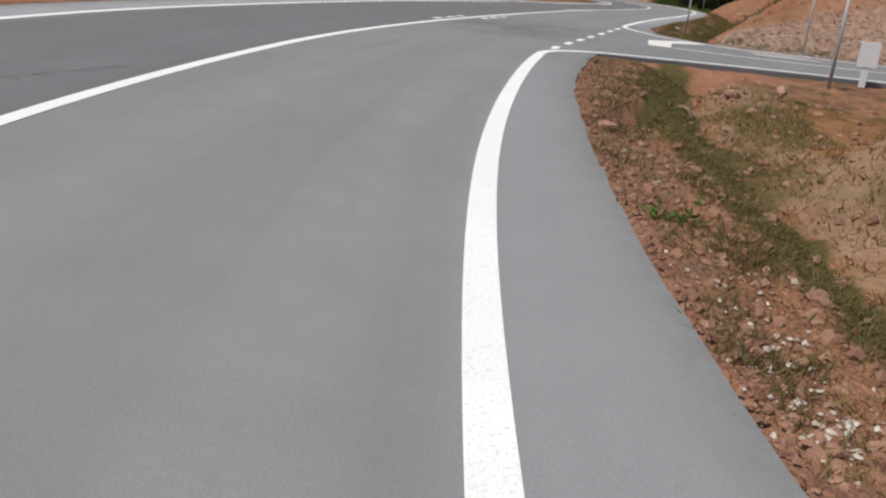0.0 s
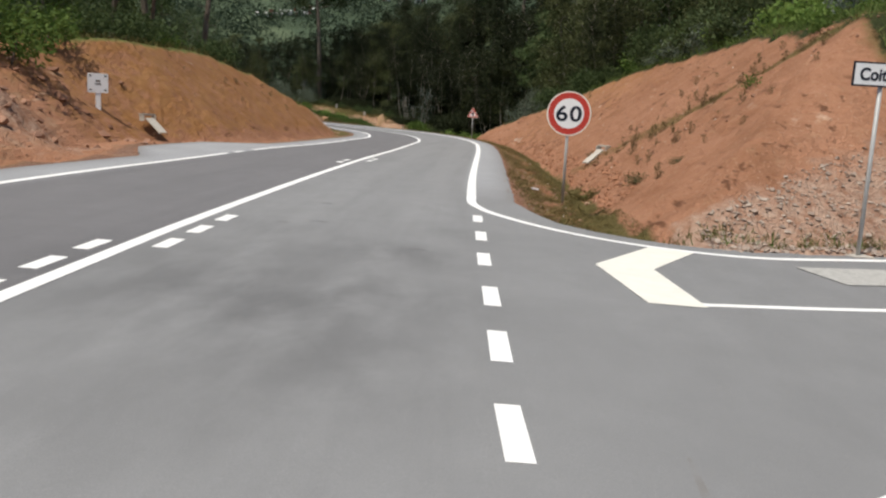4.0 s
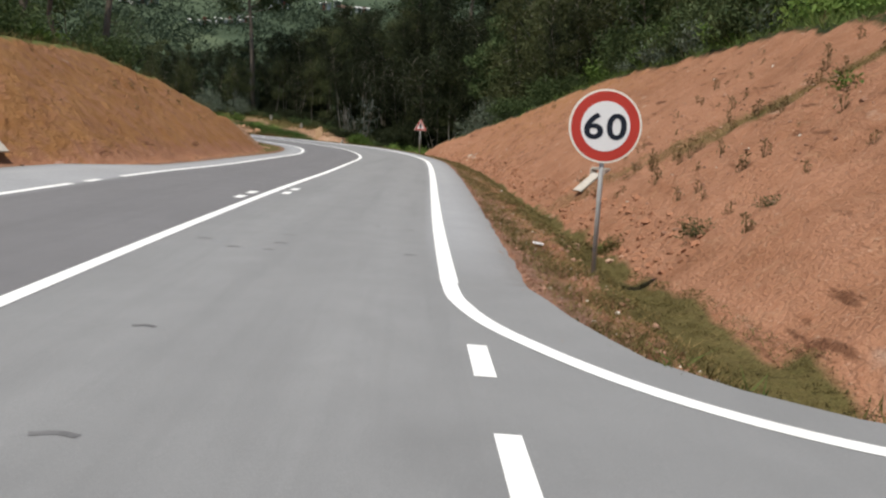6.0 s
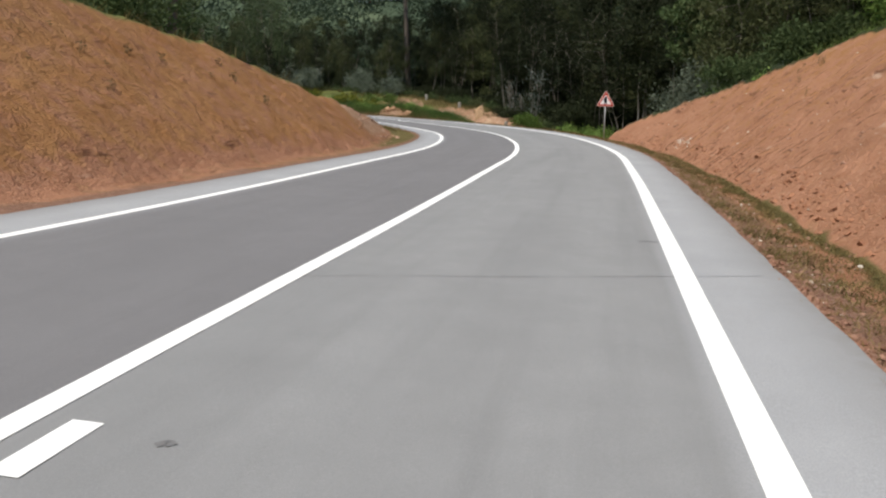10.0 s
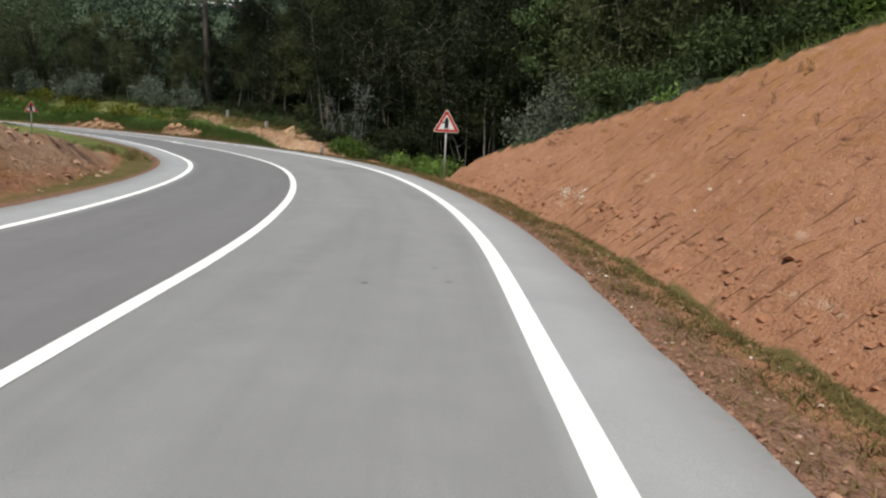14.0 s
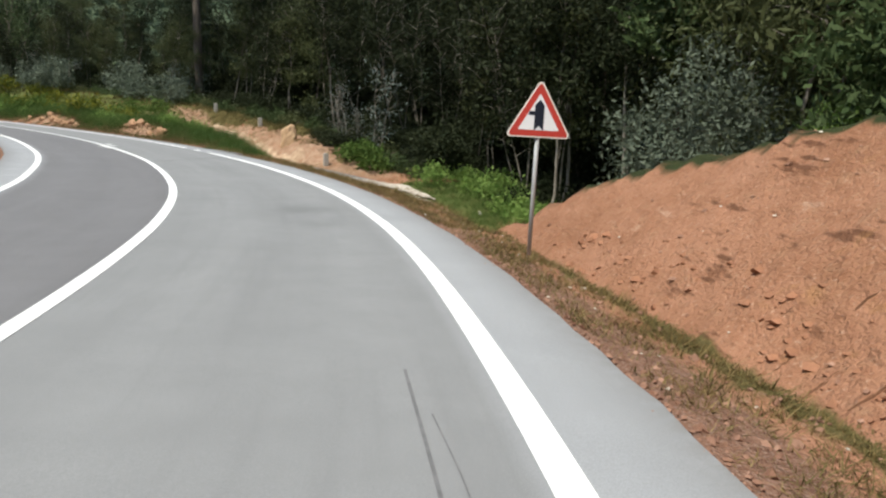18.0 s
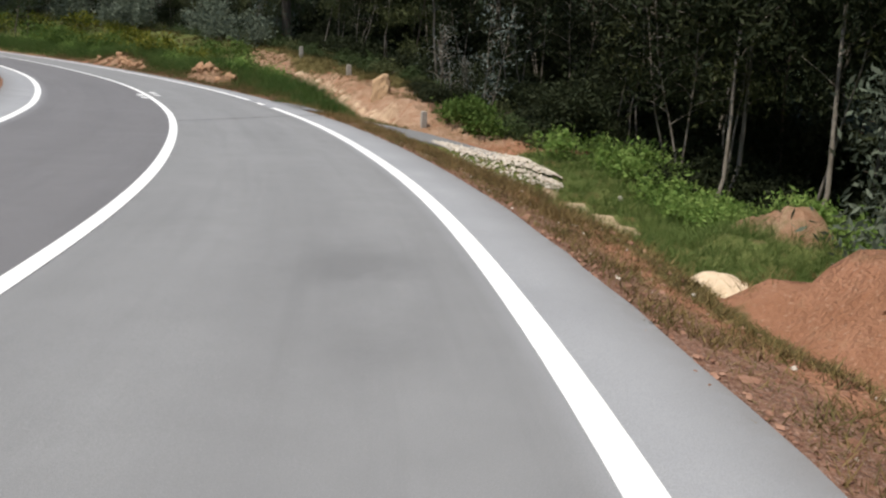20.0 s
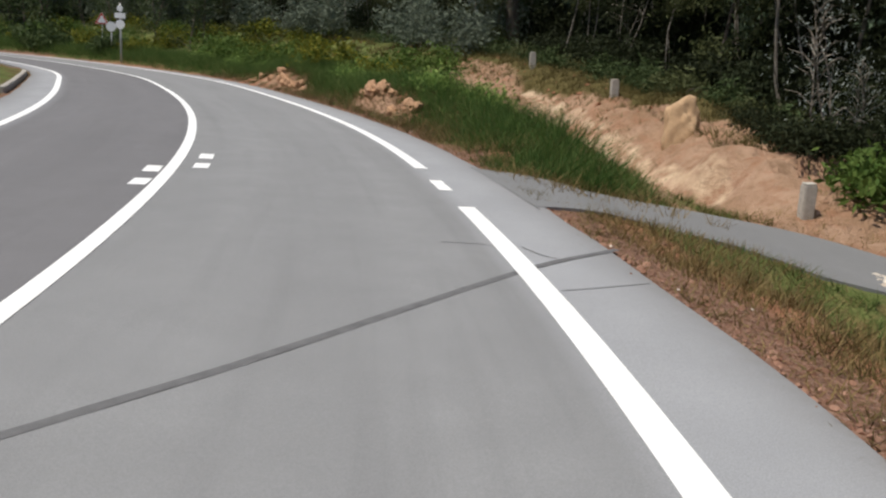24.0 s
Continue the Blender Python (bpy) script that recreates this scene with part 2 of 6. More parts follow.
BARK_PINE = bark_mat("pine_bark", (0.095, 0.075, 0.058), (0.20, 0.16, 0.125))


def stone_mat(name, a, b):
    n = Nodes(name, 0.9)
    c = n.mix(n.island(), a, b)
    c = n.mix(n.math("MULTIPLY", n.noise(9, 5), 0.5), c, tuple(v * 0.65 for v in a))
    return n.done(c, n.noise(22, 5), 0.01)


STONE_PALE = stone_mat("pale_stone", (0.48, 0.40, 0.32), (0.74, 0.68, 0.58))
STONE_GREY = stone_mat("grey_rubble", (0.26, 0.19, 0.15), (0.50, 0.42, 0.35))
# clay darkened in colour to stand for the short shadows of cracks
CLAY_SHADED = plain("shaded_clay", (0.165, 0.077, 0.042), 0.95, spot=.2, scale=4)
CLAY = plain("clay", (0.34, 0.16, 0.09), 0.95, spot=.2, scale=4)
EARTH = plain("grey_earth", (0.30, 0.22, 0.14), 0.95, spot=.25, scale=4)
STONE_TAN = stone_mat("tan_stone", (0.34, 0.20, 0.13), (0.52, 0.34, 0.24))
STONE_RED = stone_mat("red_stone", (0.20, 0.095, 0.058), (0.41, 0.24, 0.165))
SCARP = stone_mat("eroded_earth", (0.34, 0.19, 0.105), (0.49, 0.30, 0.175))
ROCK_TAN = stone_mat("tan_rock", (0.46, 0.30, 0.17), (0.60, 0.42, 0.26))
ROCK_CREAM = stone_mat("cream_rock", (0.66, 0.50, 0.34), (0.75, 0.60, 0.43))
CONCRETE = plain("concrete", (0.50, 0.46, 0.40), 0.9, spot=0.16)
STEEL = plain("galvanised_steel", (0.47, 0.47, 0.46), 0.6, 0.3, 0.1)
STEEL_DARK = plain("dark_steel", (0.07, 0.062, 0.055), 0.6, 0.2)
SIGN_WHITE = plain("sign_white", (0.80, 0.80, 0.80), 0.35, spot=0.03, scale=3)
SIGN_CREAM = plain("sign_border", (0.82, 0.79, 0.70), 0.4, spot=0.03)
SIGN_RED = plain("sign_red", (0.50, 0.052, 0.038), 0.4, spot=0.06, scale=4)
SIGN_BLACK = plain("sign_black", (0.012, 0.016, 0.028), 0.45, spot=0.05)
SIGN_GREY = plain("sign_back", (0.09, 0.085, 0.08), 0.6, 0.2, 0.1)
SIGN_RUST = plain("sign_rust_red", (0.33, 0.062, 0.022), 0.5, spot=0.1)
SIGN_DARK_RED = plain("sign_dark_red", (0.13, 0.022, 0.014), 0.5, spot=0.1)
WALL_WHITE = plain("house_wall", (0.62, 0.60, 0.57), 0.8)
ROOF_RED = plain("house_roof", (0.40, 0.235, 0.18), 0.8)
GLASS_DARK = plain("dark_pane", (0.03, 0.035, 0.04), 0.2)

# ---- mesh helpers ----


def mesh_of(name, verts, faces, mats, slots=None, smooth=False):
    me = bpy.data.meshes.new(name)
    me.from_pydata([tuple(map(float, v)) for v in verts], [], faces)
    for m in mats if isinstance(mats, (list, tuple)) else [mats]:
        me.materials.append(m)
    if slots is not None:
        me.polygons.foreach_set("material_index", slots)
    if smooth:
        me.polygons.foreach_set("use_smooth", [True] * len(me.polygons))
    me.update()
    return me


def part(name, data, material, parent, label=""):
    """One mesh under a thing or part, from a bmesh or a mesh."""
    if isinstance(data, bmesh.types.BMesh):
        me = bpy.data.meshes.new(name)
        data.to_mesh(me)
        data.free()
    else:
        me = data
    if material is not None:
        me.materials.clear()
        me.materials.append(material)
    ob = new(name, me)
    ob.parent = parent
    if label:
        ob["label"] = label
    return ob


def box(sx, sy, sz, at=(0, 0, 0), bevel=0.0, turn=None):
    bm = bmesh.new()
    bmesh.ops.create_cube(bm, size=1)
    bmesh.ops.scale(bm, vec=(sx, sy, sz), verts=bm.verts)
    if bevel:
        bmesh.ops.bevel(bm, geom=bm.edges[:], offset=bevel, segments=2, affect="EDGES")
    if turn is not None:
        bmesh.ops.transform(bm, matrix=turn, verts=bm.verts)
    bmesh.ops.translate(bm, vec=at, verts=bm.verts)
    return bm


def rod(r, h, at=(0, 0, 0), sides=14, r2=None):
    bm = bmesh.new()
    bmesh.ops.create_cone(bm, cap_ends=True, segments=sides, radius1=r, radius2=r if r2 is None else r2, depth=h)
    bmesh.ops.translate(bm, vec=(at[0], at[1], at[2] + h / 2), verts=bm.verts)
    for f in bm.faces:
        f.smooth = len(f.verts) == 4
    return bm


def plate(outline, thick, y=0.0):
    """A flat panel in the xz plane, its face to -y at y, from an outline that runs anticlockwise seen from -y."""
    bm = bmesh.new()
    a = [bm.verts.new((p[0], y, p[1])) for p in outline]
    b = [bm.verts.new((p[0], y + thick, p[1])) for p in outline]
    bm.faces.new(a)
    bm.faces.new(b[::-1])
    n = len(a)
    for i in range(n):
        bm.faces.new((a[i], b[i], b[(i + 1) % n], a[(i + 1) % n]))
    bmesh.ops.recalc_face_normals(bm, faces=bm.faces)
    return bm


def disc(r, n=48):
    return [(r * math.cos(2 * math.pi * i / n), r * math.sin(2 * math.pi * i / n)) for i in range(n)]


def rounded(corners, r, n=6):
    out = []
    for i, p in enumerate(corners):
        a, b = Vector(corners[i - 1]) - Vector(p), Vector(corners[(i + 1) % len(corners)]) - Vector(p)
        a, b = a.normalized(), b.normalized()
        half = a.angle(b) / 2
        k = r / math.tan(half)
        c = Vector(p) + (a + b).normalized() * (r / math.sin(half))
        p0, p1 = Vector(p) + a * k, Vector(p) + b * k
        a0, a1 = math.atan2(*(p0 - c).yx), math.atan2(*(p1 - c).yx)
        while a1 < a0 - math.pi:
            a1 += 2 * math.pi
        while a1 > a0 + math.pi:
            a1 -= 2 * math.pi
        out += [tuple(c + Vector((math.cos(a0 + (a1 - a0) * j / n), math.sin(a0 + (a1 - a0) * j / n))) * r) for j in range(n + 1)]
    return out


def lettering(text, size, y, bold=0.0, squeeze=1.0, at=(0, 0), gap=1.0):
    """Words as a mesh in the xz plane, middle at the given place."""
    cu = bpy.data.curves.new("words", "FONT")
    cu.space_character = gap
    cu.body, cu.size, cu.align_x, cu.align_y, cu.extrude, cu.offset = text, size, "CENTER", "CENTER", 0.0015, bold
    ob = bpy.data.objects.new("words", cu)
    scene.collection.objects.link(ob)
    bpy.context.view_layer.update()
    me = bpy.data.meshes.new_from_object(ob.evaluated_get(bpy.context.evaluated_depsgraph_get()))
    bpy.data.objects.remove(ob)
    xs = [v.co.x for v in me.vertices]
    ys = [v.co.y for v in me.vertices]
    cx, cy = (min(xs) + max(xs)) / 2, (min(ys) + max(ys)) / 2
    for v in me.vertices:
        v.co = ((v.co.x - cx) * squeeze + at[0], y - v.co.z, v.co.y - cy + at[1])
    return me


# ---- the road's line: the white line at its right, seen along the ride; x, y, z and rise to the left ----
LINE = [(13.21,-41.49,-0.600,0.040),(9.51,-35.19,-0.380,0.040),(6.53,-29.16,-0.210,0.037),(4.42,-23.82,-0.074,0.039),(2.82,-18.01,-0.004,0.039),(1.77,-12.62,0.009,0.038),(1.32,-7.31,0.013,0.040),(1.00,-1.61,0.028,0.037),(0.71,4.35,0.043,0.028),(0.47,10.98,0.021,0.027),(0.22,18.41,-0.044,0.018),(-0.11,26.59,-0.094,0.013),(-0.64,34.79,-0.147,0.006),(-1.92,43.04,-0.190,0.001),(-4.03,51.02,-0.200,-0.002),(-7.26,58.77,-0.200,-0.006),(-12.36,67.56,-0.197,0.003),(-19.35,76.14,-0.115,0.016),(-28.49,84.23,0.002,0.017),(-38.60,91.40,0.114,0.011),(-49.90,95.10,0.324,0.011),(-63.00,96.60,0.504,0.011),(-77.00,95.50,0.654,0.011),(-91.00,91.50,0.704,0.010),(-104.00,85.00,0.704,0.010)]
CENTRE, LEFT, LEDGE, EDGE = 3.40, 6.68, 7.68, 0.97
# how the offsets of centre line, left line and both edges of the asphalt vary along the road


def glide(rows, n=14):
    c = np.array(rows, float)
    c = np.vstack([2 * c[0] - c[1], c, 2 * c[-1] - c[-2]])
    out = []
    for i in range(1, len(c) - 2):
        p, q, r, s = c[i - 1:i + 3]
        for u in np.arange(n) / n:
            out.append(0.5 * (2 * q + (r - p) * u + (2 * p - 5 * q + 4 * r - s) * u * u + (3 * q - p - 3 * r + s) * u ** 3))
    out.append(c[-2])
    return np.array(out)


RL = glide(LINE)
RT = np.gradient(RL[:, :2], axis=0)
RT /= np.linalg.norm(RT, axis=1)[:, None]
RN = np.stack([RT[:, 1], -RT[:, 0]], 1)        # to the right
RS = np.concatenate([[0], np.cumsum(np.linalg.norm(np.diff(RL[:, :2], axis=0), axis=1))])


# northing where the road runs north, distance along it past the last bend
K_LAST = int(np.argmax(RL[:, 0] < -33))
RY = np.where(np.arange(len(RL)) < K_LAST, RL[:, 1], RL[K_LAST, 1] + (RS - RS[K_LAST]) * .66)
ROAD_Y = [-30, -24, -18, -12, -6, 0, 6, 12, 18, 24, 30, 36, 42, 48, 54, 60, 67, 76, 84]
CW = np.interp(RY, ROAD_Y, [3.52, 3.55, 3.53, 3.41, 3.43, 3.39, 3.35, 3.31, 3.35, 3.38, 3.35, 3.41, 3.45, 3.47, 3.46, 3.46, 3.50, 3.53, 3.41])
LW = np.interp(RY, ROAD_Y, [6.87, 6.91, 6.96, 6.88, 6.85, 6.83, 6.78, 6.69, 6.67, 6.65, 6.61, 6.60, 6.61, 6.59, 6.58, 6.61, 6.59, 6.63, 6.65])
LE = np.interp(RY, ROAD_Y, [7.86, 7.91, 7.97, 7.91, 7.89, 7.88, 7.86, 7.80, 7.82, 7.80, 7.75, 7.72, 7.72, 7.66, 7.61, 7.59, 7.54, 7.52, 7.57])
LE = LE + 1.4 * np.clip((RY - 4) / 3, 0, 1) * np.clip((15 - RY) / 3, 0, 1)
EW = np.interp(RY, ROAD_Y, [1.12, 0.98, 0.80, 0.99, 0.89, 0.82, 0.91, 0.94, 0.97, 0.96, 0.93, 0.90, 0.87, 0.88, 0.89, 0.96, 1.00, 1.02, 1.03])


def on_road(k, d):
    """The place d metres to the right of the line at its sample k, on the road's surface."""
    return np.array([*(RL[k, :2] + RN[k] * d), RL[k, 2] - RL[k, 3] * d])


def near_road(x, y):
    """For many places: the nearest sample of the line, and the metres to its right."""
    x, y = np.ravel(x), np.ravel(y)
    k = np.empty(len(x), int)
    for i in range(0, len(x), 4000):
        dx, dy = x[i:i + 4000, None] - RL[None, :, 0], y[i:i + 4000, None] - RL[None, :, 1]
        k[i:i + 4000] = (dx * dx + dy * dy).argmin(1)
    dx, dy = x - RL[k, 0], y - RL[k, 1]
    d = np.hypot(dx, dy) * np.where(dx * RN[k, 0] + dy * RN[k, 1] >= 0, 1, -1)
    inner = (k > 0) & (k < len(RL) - 1)
    d = np.where(inner & (np.abs(d) < 12), dx * RN[k, 0] + dy * RN[k, 1], d)
    return k, d


# chainage along the road, and the y at which each station lies
STATION = [-45, -30, -13, 2, 14, 25, 37, 48, 60, 70, 90, 140]
STATION_Y = [-45, -30, -13.45, 1.5, 13.7, 24.95, 37.4, 48.75, 60.75, 70.95, 91.3, 141.3]


def at_y(y):
    return int(np.abs(RY - np.interp(y, STATION, STATION_Y)).argmin())


# ---- the side road ----
SIDE_NEAR = [(2.1,-13.3),(2.4,-12.5),(2.85,-11.85),(4.4,-10.6),(7.3,-8.9),(12,-6.6),(22,-1.8),(40,6.4)]
SIDE_FAR = [(1.06,-1.0),(1.5,-2.0),(2.3,-3.05),(3.5,-3.74),(4.9,-3.88),(6.4,-3.25),(8,-2.5),(12,-.7),(22,4.1),(40,12.6)]


def side_z(x):
    return np.where(x < 9, -0.035 * (x - 1.2), -0.273 + 0.012 * (x - 9))


def side_d(x, y):
    """Metres outside the side road's edge lines: south of the near one, north of the far one; minus inside."""
    yn = np.interp(x, [p[0] for p in SIDE_NEAR], [p[1] for p in SIDE_NEAR])
    yf = np.interp(x, [p[0] for p in SIDE_FAR[2:]], [p[1] for p in SIDE_FAR[2:]])
    return (yn - y) * 0.9, (y - yf) * 0.93


TRACK_LINE = [(-15.0,71.7,-.19,1.85),(-14.1,72.3,-.255,1.5),(-13.0,73.1,-.455,1.55),(-12.0,73.8,-.66,1.6),(-11.0,74.2,-.84,1.55),(-9.9,74.3,-1.01,1.35),(-8.8,74.3,-1.17,1.0),(-7.4,74.2,-1.36,.6)]



def track_z(x, y, k, d):
    """The track's surface leaves the shoulder's edge and falls away, and how far outside the track a point lies."""
    tl = glide(TRACK_LINE, 6)
    q = np.hypot(np.asarray(x)[:, None] - tl[None, :, 0], np.asarray(y)[:, None] - tl[None, :, 1])
    j = q.argmin(1)
    edge = RL[k, 2] - RL[k, 3] * np.minimum(d, EW[k])
    w = np.clip((d - EW[k]) / 1.6, 0, 1)
    return edge * (1 - w) + tl[j, 2] * w, q.min(1) - tl[j, 3]


# bare washed-out streaks of sand and the trodden way along the clay bank: line, half width, strength
STREAKS = [([(-2.75, 68.3), (-2.4, 67.2), (-2.1, 66.0), (-1.9, 64.9)], .24, 1.0), ([(-5.4, 72.8), (-4.5, 72.5), (-3.75, 72.2), (-3.0, 71.75), (-2.5, 71.3)], .25, .85),
           ([(-20.6, 87.9), (-19.3, 86.5), (-17.3, 84.1), (-15.6, 82.1), (-13.9, 80.2), (-12.6, 78.8)], .30, .42), ([(-18.9, 84.9), (-17.4, 83.3), (-15.7, 81.5), (-14.1, 79.9)], .16, .42)]

# ---- the lie of the land ----


def land(x, y, rough=True):
    """Ground height, and the masks of what covers it."""
    shape = np.shape(x)
    x, y = np.ravel(np.asarray(x, float)), np.ravel(np.asarray(y, float))
    k, d = near_road(x, y)
    yk, zr = np.interp(RY[k], STATION_Y, STATION), RL[k, 2]
    surf = zr - RL[k, 3] * np.clip(d, -LE[k], EW[k])
    e = d - EW[k]
    nat = np.interp(yk, [-60,-24,-16,-12,-3,2,9,15,30,36,40,43,45,48,50,52,52.8,53.5,54.8,56.5,60,65,67,70,72,74,77,83,90,120], [1.2,1.0,.5,-.2,2.0,4.2,4.3,4.75,4.9,4.7,4.0,2.9,2.5,1.8,1.3,.55,-.1,-.9,-1.7,-2.4,-2.9,-2.9,-2.2,-1.0,-.3,.25,.8,1.6,2.2,3.0])
    nat = nat + np.clip(d - 9, 0, 60) * np.interp(yk, [-12, -8, 6, 20, 45, 56, 66, 90], [.05, .05, .05, .10, .10, .03, .02, .04]) * np.where(yk < 12, np.clip(d, 9, 24) / np.maximum(d, 9), 1)
    depth = np.interp(yk, [-40,-20,-12,0,4,20,45,52,56], [.6,.75,.8,.3,.55,.72,.72,.9,1.1])
    grade = np.interp(yk, [-24, -12, 5], [.42, .5, .8])
    cut = np.where(e < .75, -.03 - .14 * e, np.where(e < 1.5, -.135 - (depth - .135) * (e - .75) / .75, np.where(e < 1.85, -depth, -depth + grade * (e - 1.85))))
    fill = np.where(e < 1.1, -.03 - .12 * e, -.16 - .55 * (e - 1.1))
    late = np.clip((yk - 69) / 5, 0, 1)
    dip = np.interp(yk, [69,72,76,80,86,95], [-1.35,-1.15,-.75,-.42,.1,.6])
    rise = np.interp(yk, [74, 78, 84, 92], [.14, .20, .24, .24])
    top = -.03 + rise * 2.6
    mound = np.where(e < 2.6, -.03 + rise * e, np.where(e < 4.6, top + (dip - top) * (e - 2.6) / 2, np.where(e < 5.4, dip, dip + np.where(e < 6.3, 1.05 * (e - 5.4), .945 + .45 * (e - 6.3)))))
    cut = cut * (1 - late) + mound * late
    right = np.maximum(np.minimum(cut, nat), np.where(late > .5, -9, fill))
    right = np.where((late > 0) & (late < 1), (np.maximum(np.minimum(cut, nat), fill)) * (1 - late) + np.minimum(mound, nat) * late, right)
    f = -d - LE[k]
    natl = np.interp(yk, [-60,-30,-14,-6,0,8,14,24,29,33,37,43,48,52,60,90], [2.0,2.0,2.4,2.6,2.6,3.0,3.4,3.8,3.4,2.7,1.8,1.3,.7,.25,.15,.5])
    natl = natl + np.clip(f - 6, 0, 50) * np.interp(yk, [-20, 20, 40, 60], [.06, .05, .02, .01])
    toe = np.interp(yk, [-40,-14,-2,6,12,16,40,50], [1.4,1.5,2.3,1.9,1.6,1.1,1.2,1.5])
    gl = np.interp(yk, [-10, 5, 14], [.6, .65, .86])
    left = np.minimum(np.where(f < toe, -.03 - .02 * f, -.05 + gl * (f - toe)), natl)
    z = np.where(d > EW[k] - .12, surf + right, np.where(d < -LE[k] + .12, surf + left, surf - .09))
    # the side road, the bank above it and the fall below it
    sn, sf = side_d(x, y)
    sz = side_z(x)
    east = (x > 2.2) & (d > EDGE)
    north = sz + np.where(sf < 1.1, -.05 + .06 * sf, .02 + np.interp(x, [4, 7, 11, 18], [.58, .70, 1.0, 1.2]) * (sf - 1.1))
    z = np.where(east & (sf > .25), np.minimum(z, north), z)
    south = sz - .05 - .55 * np.clip(sn - .45, 0, 20)
    z = np.where(east & (sn > 0), np.maximum(z, south), z)
    z = np.where(east & (x > 4.5) & (sn > 0) & (sn < 9), np.minimum(z, sz - .10 - .05 * np.clip(sn, 0, 9)), z)
    on_side = east & (sn < .35) & (sf < .3)
    z = np.where(on_side, sz - .08, z)
    # the track cut into the slope
    box_ = (np.abs(x + 11) < 8) & (np.abs(y - 73) < 7)
    if box_.any():
        tz, out = track_z(x[box_], y[box_], k[box_], d[box_])
        w = np.clip((1.9 - out) / 1.5, 0, 1) * (d[box_] > EDGE - .1)
        z[box_] = z[box_] * (1 - w) + (tz - .035) * w
    # the rough ledge and the gully that run up the bank beside the drain
    lx = np.interp(-y, [-14.2, -12.7, -11.8, -10.6, -8.8, -7.6, -6.3, -5.0], [3.4, 4.16, 4.80, 5.45, 6.3, 7.1, 8.4, 9.6])
    ledge = np.where((y < 14.6) & (y > 1.0) & (d > EW[k] + 1.7) & (x < 10), (lx - x) * .86, -9.)
    near_toe = np.clip((d - EW[k] - 1.7) / .4, 0, 1) * np.clip((14.6 - y) / .6, 0, 1) * np.clip((y - 1.0) / 2, 0, 1)
    gouge = np.clip((4.6 - x) / .6, 0, 1) * np.clip((14.4 - y) / .5, 0, 1) * np.clip((y - 11.2) / .8, 0, 1)
    z = z + near_toe * (.09 * np.clip((ledge + .1) / .2, 0, 1) * np.exp(-np.clip(ledge, 0, 9) / 1.2) - (.06 + .26 * gouge) * np.exp(-((ledge - .22) / .24) ** 2))
    # the spoil mound beyond the hollow, and the hollow in the far bank beside its boulder
    spoil = np.exp(-((x - 1.3) / 2.1) ** 2 - ((y - 69.0) / 1.6) ** 2) * (1 + .28 * np.sin(x * 2.3 + 1) * np.sin(y * 1.9) + .12 * np.sin(x * 5.1 + y * 3.7))
    z = z + 1.40 * spoil
    pit = np.exp(-((x + 14.55) / .55) ** 2 - ((y - 82.0) / .75) ** 2)
    z = z - .55 * pit
    # eroded steps in the face of the roadside mound
    steps = sum(np.exp(-((yk - c) / h) ** 2) for c, h in ((79.0, 1.5), (86.5, 2.2))) * (d > 0)
    z = z + .5 * steps * np.clip((e - .5) / .35, 0, 1) * np.clip((3.4 - e) / 1.2, 0, 1)
    # the opposite side of the valley
    r = np.hypot(x + 5, y - 30)
    far = np.clip((r - 95) / 60, 0, 1)
    hill = 3 + .255 * np.clip(r - 105, 0, 480)
    wave = np.sin(x * .011 + 1.3) * 9 + np.sin(x * .023 + y * .013) * 5
    hill = hill + wave * np.clip((r - 200) / 300, 0, 1)
    z = z * (1 - far) + hill * far
    road = (d < EW[k] + .02) & (d > -LE[k] - .02)
    if rough:
        bumps = np.array([noise.fractal((float(a) * .55, float(b) * .55, 3.1), .9, 2.1, 4) for a, b in zip(x, y)])
        fine = np.array([noise.noise((float(a) * 2.3, float(b) * 2.3, 7.7)) for a, b in zip(x, y)])
        w = np.clip(np.where(d > 0, e, f) / 1.5, 0, 1) * np.where(on_side | (east & ((np.abs(sn) < .5) | (np.abs(sf) < .4))), 0, 1)
        rocky = np.clip(1 - np.abs(yk + 0) / 12, 0, 1) * (d < -8)
        clod = np.array([noise.turbulence((float(a) * 1.5, float(b) * 1.5, 1.7), 4, True) for a, b in zip(x, y)])
        broken = near_toe * ((ledge > -.2) & (ledge < 3)) * (.35 + .9 * gouge)
        scree = np.clip((yk - 70) / 3, 0, 1) * np.clip((96 - yk) / 4, 0, 1) * np.clip((e - 3.2) / 1.2, 0, 1) * (d > 0) * (e < 12)
        z = z + (bumps * .13 + fine * .05) * w * (1 + 2.2 * rocky + 1.3 * broken) * np.where(road, 0, 1)
        rills = np.array([noise.noise((float(a) * 1.6, float(b) * .25, 4.4)) for a, b in zip(RS[k] + x * 0 + .35 * e, e)])
        z = z + rills * .22 * scree * np.clip((e - 5.2) / .6, 0, 1)
        z = z + (clod - .5) * w * np.where(road | (far > 0), 0, 1) * (.03 + .16 * broken + .16 * scree + .14 * rocky)
    if box_.any():
        w = np.clip((.55 - out) / .25, 0, 1) * (d[box_] > EW[k[box_]] - .3)
        z[box_] = z[box_] * (1 - w) + (tz - .035) * w
    mask = {}
    wob = .10 * np.sin(x * 2.3 + y * 1.9) + .07 * np.sin(y * 5.1 - x * 1.3)
